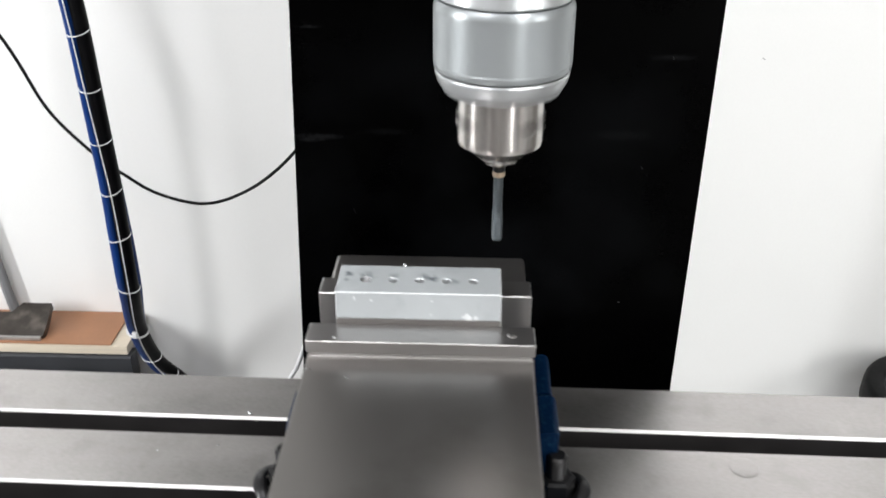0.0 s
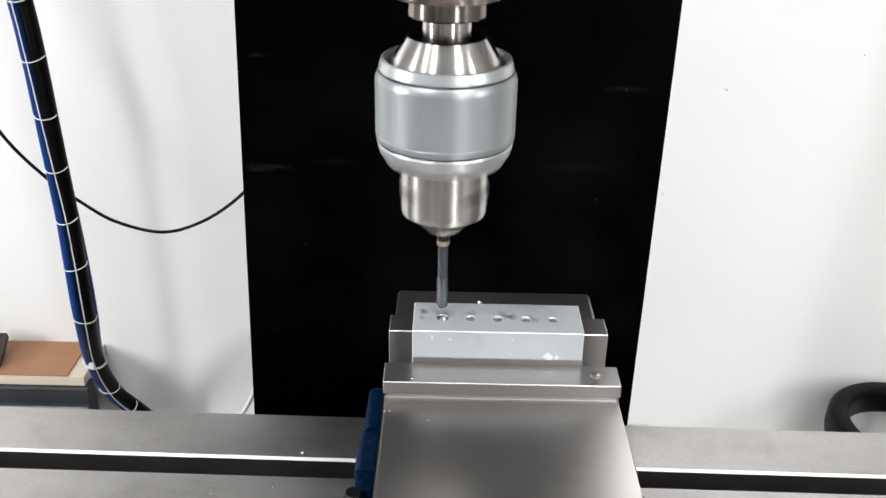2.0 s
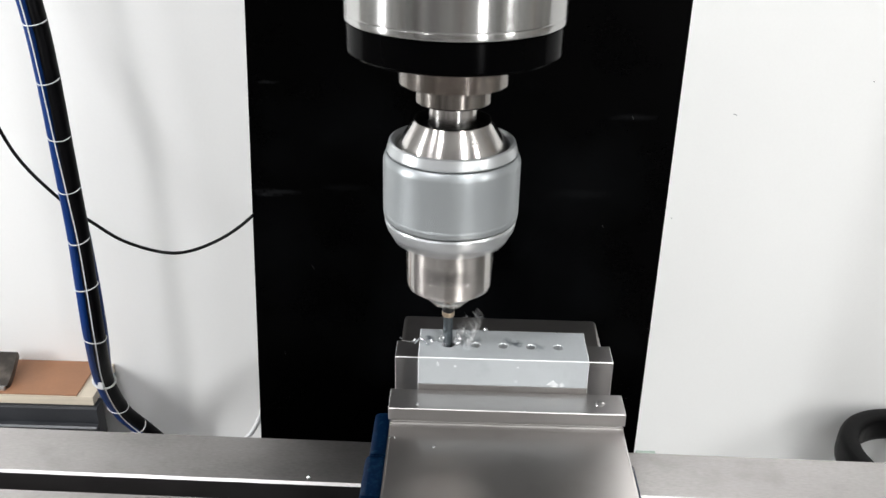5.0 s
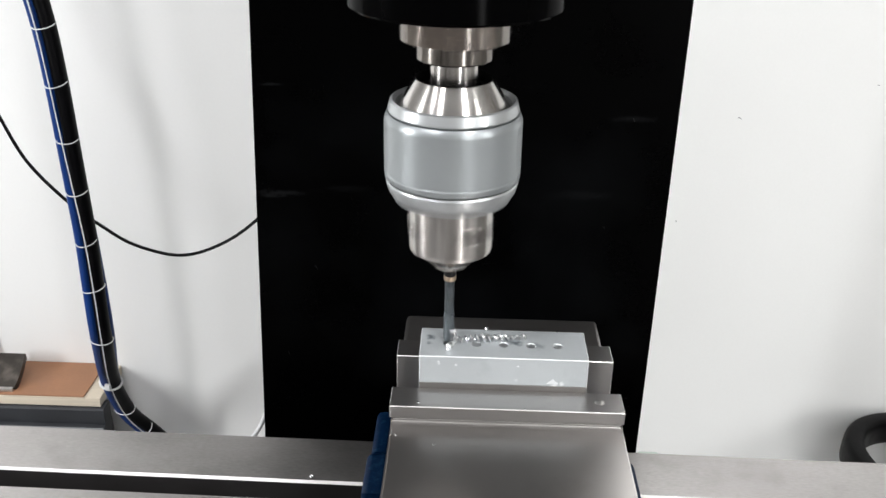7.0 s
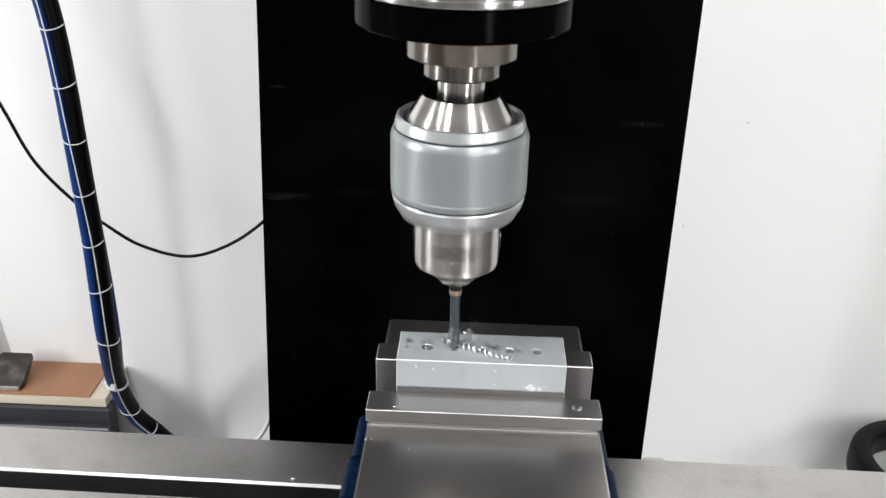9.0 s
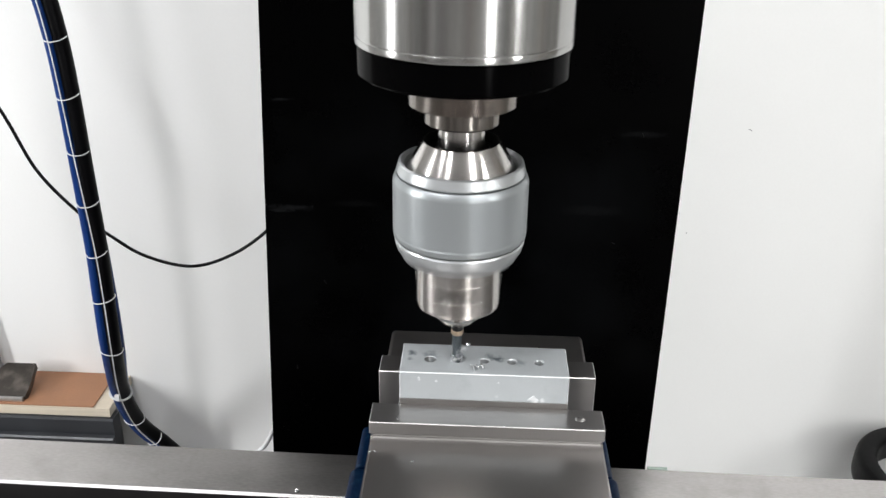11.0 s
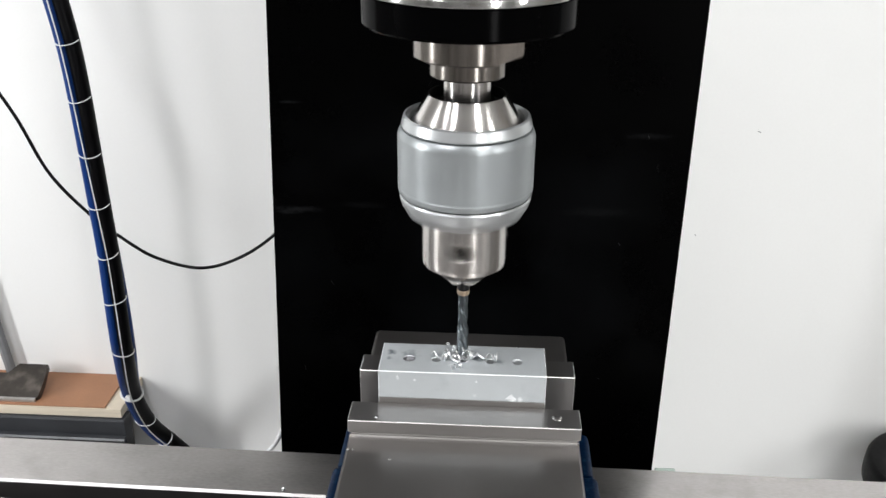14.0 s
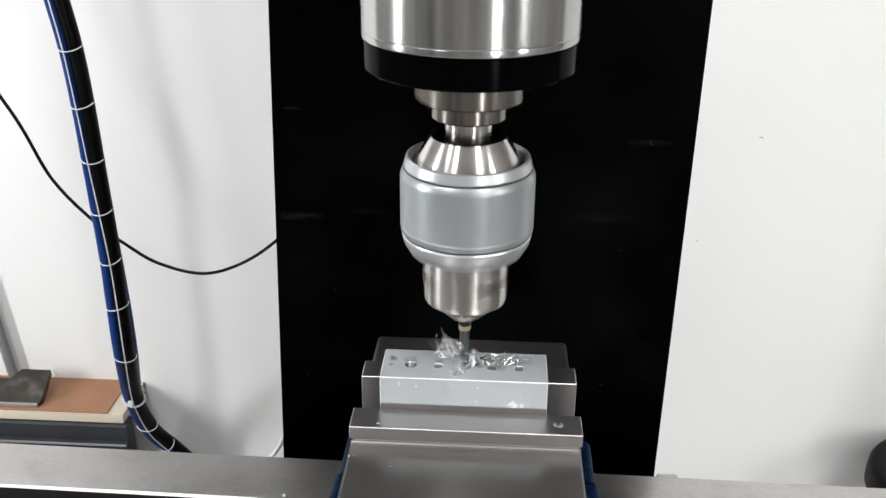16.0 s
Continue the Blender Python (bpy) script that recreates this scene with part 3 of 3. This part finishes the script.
# ---- swarf ----
def curl(seed, length, turns, r, wire=0.00022, wander=0.12, loose=0.0):
    """A curled ribbon along +x from the origin."""
    rng = random.Random(seed)
    f = [rng.uniform(0, 6.28) for _ in range(4)]
    path = []
    n = int(turns * 14)
    for k in range(n + 1):
        u = k / n
        a = 2 * math.pi * turns * u + loose * math.sin(9 * u + f[0])
        rr = r * (1 + 0.3 * math.sin(7 * u + f[1]) + 0.18 * math.sin(23 * u + f[2]))
        path.append(Vector((length * u + loose * 0.002 * math.sin(17 * u + f[1]), rr * math.cos(a) + wander * length * math.sin(4 * u + f[3]) * u, rr * math.sin(a))))
    return sweep(path, wire, 6, 1.7, lambda u: 0.5 + math.sin(math.pi * min(1, max(0, u))) * 0.7)


def swarf(seed, label, *args, **kw):
    ob = thing("swarf_curl", label, "metal swarf", "swarf curls")
    part("ribbon", curl(seed, *args, **kw), CHIP, ob)
    return ob


curl_a = swarf(1, "long tight silver swarf spiral from the tap", 0.034, 13, 0.0012, wire=0.00036, wander=0.04)
curl_b = swarf(2, "loose looping silver swarf curl", 0.030, 10, 0.0017, wire=0.00036, wander=0.05, loose=1.3)
curl_c = swarf(3, "thin curled silver swarf strand", 0.014, 4, 0.0013, loose=0.8)
curl_d = swarf(4, "short crumpled silver swarf curl", 0.006, 3, 0.0009)
curl_e = swarf(5, "open bent silver swarf curl", 0.009, 2.2, 0.0016, loose=1.5)
curl_f = swarf(6, "open bent silver swarf curl", 0.008, 1.8, 0.0015, loose=1.5)
curl_g = swarf(7, "fine silver swarf wound round the tap", 0.010, 5, 0.0012, loose=1.0)
curl_h = swarf(8, "fine silver swarf wound round the tap", 0.012, 3, 0.0018, loose=1.0)
curl_i = swarf(11, "fine looping silver swarf thrown round the tap", 0.011, 3.5, 0.0017, loose=1.4)
curl_j = swarf(12, "fine looping silver swarf thrown round the tap", 0.008, 2.5, 0.0014, loose=1.4)

curl_k = swarf(13, "thin wavy silver swarf strand on the block", 0.019, 4.5, 0.0009, wander=0.10, loose=0.6)
curl_l = swarf(14, "short standing silver swarf curl by the bore", 0.0045, 2, 0.0009, wire=0.00034)
curl_n = swarf(15, "broken silver swarf curl on the block", 0.008, 3.5, 0.0011, wire=0.00030, loose=1.0)
curl_o = swarf(16, "open bent silver swarf curl", 0.007, 1.4, 0.0014, loose=1.5)
curl_p = swarf(17, "crumpled silver swarf curl behind the bores", 0.010, 3.2, 0.0015, loose=1.4)


def chip(x, y, z, s, seed, standing=False):
    rng = random.Random(seed)
    ob = thing("metal_chip", "tiny bright aluminium chip lying loose", "metal chip", "loose chips", at=(x, y, z))
    bm = bmesh.new()
    bmesh.ops.create_icosphere(bm, subdivisions=1, radius=s)
    for v in bm.verts:
        v.co = Vector((v.co.x * rng.uniform(0.6, 1.3), v.co.y * rng.uniform(0.4, 0.9), (v.co.z + s) * (0.9 if standing else 0.35) * rng.uniform(0.6, 1.1)))
    part("flake", bm, CHIP, ob, at=pose(0, 0, 0, 0, 0, rng.uniform(0, 360)))
    return ob


chips = [chip(0.0170, 0.0118, BLOCK_TOP, 0.0011, 1, True), chip(-0.0120, -0.0245, PLATE_TOP, 0.0010, 2), chip(0.0335, -0.0265, PLATE_TOP, 0.0006, 3),
         chip(-0.0043, -0.0426, SLIDE_TOP, 0.0008, 4), chip(-0.0228, -0.0369, SLIDE_TOP, 0.0009, 5), chip(-0.0207, -0.0369, SLIDE_TOP, 0.0006, 6),
         chip(-0.0729, 0.0431, 0.0, 0.0015, 10, True), chip(-0.115, 0.012, 0.0, 0.0007, 12), chip(-0.0842, 0.0174, 0.0, 0.0009, 16),
         chip(0.049, 0.0125, BLOCK_TOP - 0.0006, 0.0006, 13)]


# ---- behind the table ----
def build_hose():
    ob = thing("hose_bundle", "black cable and blue air hose bound with white ties", "hose")
    pts = smooth_path([(-0.470, 0.54, 0.55), (-0.440, 0.54, 0.35), (-0.4180, 0.54, 0.20), (-0.4085, 0.54, 0.1317), (-0.4050, 0.54, 0.0742), (-0.4035, 0.54, 0.0165),
                       (-0.4020, 0.54, -0.0405), (-0.4005, 0.54, -0.0984), (-0.4010, 0.54, -0.1552), (-0.4012, 0.54, -0.2200), (-0.4209, 0.590, -0.3119), (-0.4223, 0.630, -0.3858), (-0.4042, 0.650, -0.4294), (-0.3800, 0.665, -0.4717), (-0.3330, 0.670, -0.512), (-0.2204, 0.675, -0.548)], 10)
    black, blue, blue_far, strand = [], [], [], []
    for i, p in enumerate(pts):
        d = (pts[min(i + 1, len(pts) - 1)] - pts[max(i - 1, 0)]).normalized()
        side = d.cross(Vector((0, 1, 0))).normalized()
        if side.x < 0:
            side = -side
        w = 0.3 * math.sin(i * 0.09)
        black.append(p + side * 0.0030 + Vector((0, 0.002, 0)))
        blue.append(p - side * (0.0062 + 0.001 * w) + Vector((0, -0.002, 0)))
        blue_far.append(p + side * (0.0018 + 0.0055 * math.exp(-((p.z + 0.20) / 0.11) ** 2)) + Vector((0, 0.009, 0)))
        strand.append(p - side * (0.0005 + 0.004 * math.sin(i * 0.055)) + Vector((0, -0.0088, 0)))
    part("cable", sweep(black, 0.0082, 18), RUBBER, ob, "black sheathed cable")
    part("air_hose", sweep(blue, 0.0052, 16), HOSE, ob, "blue plastic air hose")
    part("air_hose", sweep(blue_far, 0.0046, 16), HOSE, ob, "blue plastic air hose")
    part("cord", sweep(strand, 0.0007, 8), TIE, ob, "thin white cord")
    for k, z in enumerate((0.36, 0.30, 0.245, 0.19, 0.1317, 0.0742, 0.0165, -0.0405, -0.0984, -0.1552, -0.2200, -0.3119, -0.3750, -0.4178)):
        i = min(range(len(pts)), key=lambda j: abs(pts[j].z - z))
        d = (pts[i + 1] - pts[i - 1]).normalized()
        m = Matrix.Translation(pts[i]) @ d.to_track_quat("Z", "Y").to_matrix().to_4x4() @ pose(0, 0, 0, 8 - (k % 3) * 6, 10, 0)
        ring = [Vector((0.0127 * math.cos(a), 0.0108 * math.sin(a), 0)) for a in (2 * math.pi * j / 32 for j in range(33))]
        bm = sweep(ring, 0.0014 if k == 11 else 0.0006, 8)
        tie = part("cable_tie", bm, TIE, ob, at=m)
        if k == 11:
            part("tie_lock", box(-0.003, 0.003, -0.0140, -0.0098, -0.003, 0.004, 0.0006), TIE, tie, at=m.inverted() @ Matrix.Translation(pts[i]))


def build_cable():
    ob = thing("wall_cable", "thin black cable hanging in a loop on the wall", "cable")
    pts = smooth_path([(-0.60, 0.60, 0.30), (-0.545, 0.60, 0.115), (-0.5068, 0.60, 0.0318), (-0.4805, 0.60, -0.0316), (-0.4404, 0.60, -0.0807), (-0.4086, 0.60, -0.1072),
                       (-0.3724, 0.60, -0.1305), (-0.3212, 0.60, -0.1421), (-0.2742, 0.60, -0.1273), (-0.2307, 0.60, -0.0961), (-0.19, 0.60, -0.05), (-0.14, 0.60, 0.02)], 12)
    part("sheath", sweep(pts, 0.0019, 10), RUBBER, ob)
    ob = thing("white_cable", "thin white cable beside the machine column", "cable")
    pts = smooth_path([(-0.185, 0.20, -0.30), (-0.165, 0.20, -0.13), (-0.151, 0.20, -0.0985), (-0.143, 0.20, -0.0884), (-0.136, 0.20, -0.074), (-0.1245, 0.20, -0.04)], 8)
    part("sheath", sweep(pts, 0.0016, 10), TIE, ob)


def build_shelf():
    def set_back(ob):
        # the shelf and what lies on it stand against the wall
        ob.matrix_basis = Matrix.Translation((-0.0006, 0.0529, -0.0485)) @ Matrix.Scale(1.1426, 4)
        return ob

    ob = set_back(thing("steel_beam", "dark painted steel channel beam with pale edge", "steel beam"))
    pts = [(0.512, -0.283), (0.494, -0.283), (0.492, -0.285), (0.492, -0.303), (0.486, -0.3055), (0.492, -0.308), (0.492, -0.345), (0.512, -0.345)]
    part("channel", extrude_profile(pts, -0.80, -0.392), BEAM, ob)
    part("worn_edge", extrude_profile([(0.4865, -0.3038), (0.4845, -0.3055), (0.4865, -0.3072)], -0.80, -0.3925), BEAM_EDGE, ob, "pale edge strip")
    part("post", box(-0.78, -0.72, 0.50, 0.55, -0.7885, -0.3455, 0.002), BEAM, ob)
    part("post", box(-0.47, -0.41, 0.50, 0.55, -0.7885, -0.3455, 0.002), BEAM, ob)
    part("bracket", box(-0.60, -0.575, 0.5125, 0.566, -0.2905, -0.2832, 0.001), BEAM, ob)
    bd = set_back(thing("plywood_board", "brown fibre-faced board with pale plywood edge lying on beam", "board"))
    part("core", box(-0.78, -0.3960, 0.497, 0.566, -0.2828, -0.2715, 0.0008), PINE, bd, "pale plywood core")
    top = part("facing", box(-0.78, -0.4140, 0.4975, 0.566, -0.2713, -0.2695, 0.0006), LEATHER, bd, "brown fibre facing")
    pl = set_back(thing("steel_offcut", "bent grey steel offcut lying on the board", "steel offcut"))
    # a cranked blade lying tilted up at the back, its rear corner cut away
    def rise(u):
        return -0.2650 + 0.0195 * (u + 0.12 * math.sin(math.pi * u))

    bm = bmesh.new()
    cols = [(-0.660, 0.66), (-0.600, 0.66), (-0.5375, 0.67), (-0.5335, 0.84), (-0.5290, 1.0), (-0.512, 1.0), (-0.4940, 1.0)]
    grid = []
    for k in range(9):
        row = []
        for n, (x, top) in enumerate(cols):
            u = top * k / 8
            xx = x + (0.0016 * math.sin(4.5 * u) if n == len(cols) - 1 else 0)
            row.append((xx, 0.5044 + 0.0394 * u, rise(u)))
        grid.append(row)
    upper = [[bm.verts.new(p) for p in row] for row in grid]
    lower = [[bm.verts.new((x, y + 0.002, max(-0.2694, z - 0.0075))) for x, y, z in row] for row in grid]
    wide = len(cols)
    for k in range(8):
        for n in range(wide - 1):
            bm.faces.new((upper[k][n], upper[k][n + 1], upper[k + 1][n + 1], upper[k + 1][n]))
            bm.faces.new((lower[k][n], lower[k + 1][n], lower[k + 1][n + 1], lower[k][n + 1]))
        for n in (0, wide - 1):
            bm.faces.new((upper[k][n], upper[k + 1][n], lower[k + 1][n], lower[k][n]))
    for k in (0, 8):
        for n in range(wide - 1):
            bm.faces.new((upper[k][n], upper[k][n + 1], lower[k][n + 1], lower[k][n]))
    part("plate", bm, STEEL, pl)
    part("lip", box(-0.66, -0.4955, 0.5010, 0.5042, -0.2694, -0.2645, 0.0005), DULL_EDGE, pl, "bright sheared lip")
    st = thing("grey_strut", "grey painted metal strut leaning against the wall", "strut")
    part("bar", sweep([Vector((-0.670, 0.690, 0.05)), Vector((-0.636, 0.690, -0.277)), Vector((-0.619, 0.690, -0.44))], 0.0065, 8), GREY, st)


def build_grip():
    ob = thing("black_handwheel", "black moulded plastic handwheel by the wall, on an unseen pedestal", "handwheel", at=(0.587, 0.58, -0.396))
    rim = [Vector((0.0955 * math.cos(a), 0.0955 * math.sin(a), 0)) for a in (2 * math.pi * j / 64 for j in range(65))]
    lean = pose(0, 0, 0, -3, 4, 0)
    part("rim", sweep(rim, 0.0128, 24, 1.45, square=0.5), PLASTIC, ob, at=lean)
    for k in range(3):
        spoke = smooth_path([(0.013, 0, -0.003), (0.048, 0, -0.001), (0.085, 0, 0.001)], 6)
        part("spoke", sweep(spoke, 0.0137, 12, 0.6), PLASTIC, ob, at=lean @ pose(0, 0, 0, 0, 0, 120 * k + 82))
    part("hub", lathe([(0.017, 0.004), (0.021, 0.0), (0.021, -0.032), (0.015, -0.036)], 32), PLASTIC, ob, at=lean)
    # hidden below the table; widened to darken the wall beside the wheel
    part("stem", lathe([(0.019, -0.034), (0.053, -0.052), (0.059, -0.074), (0.059, -0.554)], 40), BEAM, ob, "unseen wide pedestal added for its shadow on the wall")
    tg = thing("pale_tag", "small pale green plastic tag behind the table", "tag")
    part("plate", box(0.1365, 0.1510, 0.20, 0.203, -0.125, -0.0955, 0.0008), MINT, tg)


def build_wall_marks():
    wall = bpy.data.objects["wall_back"]
    for x, z, w, a in ((0.3197, 0.007, 0.0045, 25), (0.262, -0.125, 0.0022, 60), (0.47, 0.05, 0.002, 10)):
        bm = sweep(smooth_path([(-w / 2, 0, 0), (0, 0, w * 0.15), (w / 2, 0, 0)], 4), 0.0004, 6)
        part("scuff_mark", bm, GREY, wall, "small grey scuff", at=pose(x, WALL_Y - 0.0001, z, 0, a, 0))


build_wall_marks()
build_hose()
build_cable()
build_shelf()
build_grip()


# ---- what moves ----
def between(rows, t):
    """The value at t of (seconds, value) rows."""
    for (a, u), (b, v) in zip(rows, rows[1:]):
        if t <= b:
            return u + (v - u) * max(0.0, (t - a) / (b - a))
    return rows[-1][1]


SLIDE_X = [(0.0, -0.0582), (0.5, -0.0278), (0.75, -0.0128), (1.0, -0.0025), (1.2, -0.0004), (1.5, 0.0), (4.0, 0.0), (7.0, 0.0), (7.6, 0.0), (7.7, -0.0035),
           (7.8, -0.0075), (7.9, -0.0112), (8.0, -0.0118), (8.5, -0.012), (13.0, -0.012), (13.5, -0.0121), (13.6, -0.014), (13.7, -0.0175), (13.8, -0.021), (13.9, -0.0232), (14.0, -0.0238), (14.5, -0.024), (16.0, -0.024)]
HEAD_Z = [(0.0, 0.0276), (0.5, 0.0274), (1.0, 0.0277), (1.3, 0.0272), (1.5, 0.0254), (1.6, 0.0225), (1.7, 0.0192), (1.8, 0.0155), (1.9, 0.0130), (2.0, 0.0113), (2.5, 0.0094), (3.0, 0.0042), (3.5, 0.0),
          (4.0, -0.0033), (4.5, -0.0066), (5.0, -0.0099), (5.4, -0.0124), (5.5, -0.0126), (5.6, -0.0112), (6.0, -0.0058), (6.5, 0.0007), (7.0, 0.0072), (7.25, 0.0088), (7.5, 0.0092), (8.0, 0.0092), (8.5, 0.0083),
          (9.0, 0.0027), (9.5, -0.0012), (10.0, -0.0044), (10.5, -0.0077), (11.0, -0.0110), (11.3, -0.0129), (11.4, -0.0130), (11.5, -0.0120), (12.0, -0.0057), (12.5, 0.0009), (13.0, 0.0074), (13.25, 0.0086), (13.5, 0.0089), (14.0, 0.0089),
          (14.5, 0.0074), (15.0, 0.0012), (15.5, -0.0021), (16.0, -0.0053)]
# turning speed, degrees a second: forward, back, a short stop, forward again
SPEED = [(0.0, -2340), (5.35, -2340), (5.5, 2340), (7.75, 2340), (7.93, 0), (8.03, 0), (8.15, -2340), (11.25, -2340), (11.42, 2340), (13.70, 2340), (13.88, 0), (13.93, 0), (14.08, -2340), (16.0, -2340)]


def spin_angles():
    out, a = [], 0.0
    for i in range(frame(16.0) + 1):
        out.append(a)
        a += between(SPEED, (i + 0.5) / FPS) / FPS
    shift = -120 - out[240]
    return [q + shift for q in out]


def motions():
    steps = range(0, 481)
    ang = spin_angles()
    z_at = [between(HEAD_Z, i / FPS) for i in steps]
    x_at = [between(SLIDE_X, i / FPS) for i in steps]
    walk(head, [(t, pose(0, 0, z)) for t, z in HEAD_Z])
    for ob in (nose, chuck, tap):
        walk(ob, [(i / FPS, pose(0, 0, z_at[i], 0, 0, ang[i])) for i in steps])
    for ob in (table, vise, work, clamp_a, clamp_b, *chips):
        p = ob.matrix_basis.translation.copy()
        walk(ob, [(t, pose(p.x + x, p.y, p.z)) for t, x in SLIDE_X])

    def rest(i, x, y, z, rx=0, ry=0, rz=0):
        return pose(x + x_at[i], y, z, rx, ry, rz)

    def whirl(i, lift, out, lean, phase):
        # carried round by the turning tap
        lead = ang[i] - ang[120 if i < 300 else 480]
        return pose(0, -0.0005, 0) @ pose(0, 0, 0, 0, 0, lead + phase) @ pose(out, 0, BLOCK_TOP + lift, 0, -lean, 0)

    def bore(i, k):
        # still uncut: upright inside the bore of hole k
        return rest(i, HOLES[k][0], HOLES[k][1], BLOCK_TOP - 0.0325, 0, -90, 0)

    def stages(ob, plan):
        rows = []
        for i in steps:
            t = i / FPS
            for end, kind, *v in plan:
                if t < end or end >= 16:
                    m = bore(i, *v) if kind == "bore" else rest(i, *v) if kind == "rest" else whirl(i, *v)
                    break
            rows.append((t, m))
        walk(ob, rows)

    on = BLOCK_TOP + 0.0012
    stages(curl_a, [(3.75, "bore", 0), (4.15, "whirl", -0.012, -0.002, 65, 10), (6.75, "whirl", -0.017, 0.0006, 66, 190), (8.92, "rest", 0.0015, -0.0004, on, 0, 0, 11), (9.2, "rest", 0.0060, 0.0040, on, 0, 0, -22), (9.75, "rest", 0.0075, 0.0062, on, 0, 0, 2), (16, "rest", 0.13, 0.100, -0.30, 0, 0, 20)])
    stages(curl_b, [(9.75, "bore", 1), (12.85, "whirl", -0.022, -0.0004, 88, 40), (14.65, "rest", 0.0105, -0.0004, on + 0.0004, 0, -2, 0), (16, "whirl", -0.021, -0.0004, 80, 10)])
    stages(curl_c, [(3.3, "bore", 0), (3.75, "whirl", -0.0110, 0.0022, 82, 185), (6.75, "whirl", -0.002, 0.0022, 66, 185), (8.9, "whirl", -0.004, 0.0018, 88, 60), (9.75, "whirl", -0.002, 0.0022, 48, 200), (14.9, "whirl", -0.008, 0.0018, 88, 200), (16, "whirl", 0.003, 0.0024, 40, 200)])
    stages(curl_k, [(3.3, "bore", 0), (4.1, "whirl", -0.012, 0.0012, 74, 100), (6.8, "rest", -0.0015, 0.0005, on - 0.0006, 0, 0, 176), (16, "whirl", -0.012, 0.0016, 88, 300)])
    stages(curl_l, [(6.75, "bore", 0), (8.9, "rest", 0.0004, -0.0035, on, 0, 5, -95), (16, "whirl", -0.001, 0.0018, 80, 150)])
    stages(curl_n, [(15.15, "bore", 2), (16, "rest", 0.0300, 0.0025, on, 0, 0, -12)])
    stages(curl_o, [(15.15, "bore", 2), (16, "rest", 0.0400, -0.0020, on, 0, -10, 38)])
    stages(curl_p, [(15.15, "bore", 2), (16, "rest", 0.0115, 0.0055, on + 0.0004, 0, -4, 10)])
    stages(curl_d, [(9.6, "bore", 1), (16, "rest", 0.0185, -0.0090, on, 0, 0, 25)])
    stages(curl_e, [(15.15, "bore", 2), (16, "rest", 0.0330, 0.0010, on, 0, -10, 30)])
    stages(curl_f, [(15.15, "bore", 2), (16, "rest", 0.0440, 0.0010, on, 0, -10, 20)])
    stages(curl_i, [(15.3, "bore", 2), (16, "whirl", 0.004, 0.0030, 38, 175)])
    stages(curl_j, [(15.2, "bore", 2), (16, "whirl", 0.010, 0.0028, 45, 205)])
    stages(curl_g, [(3.4, "bore", 0), (16, "whirl", -0.0050, 0.0018, 86, 30)])
    stages(curl_h, [(8.6, "bore", 1), (16, "whirl", -0.0050, 0.0018, 84, 250)])


motions()
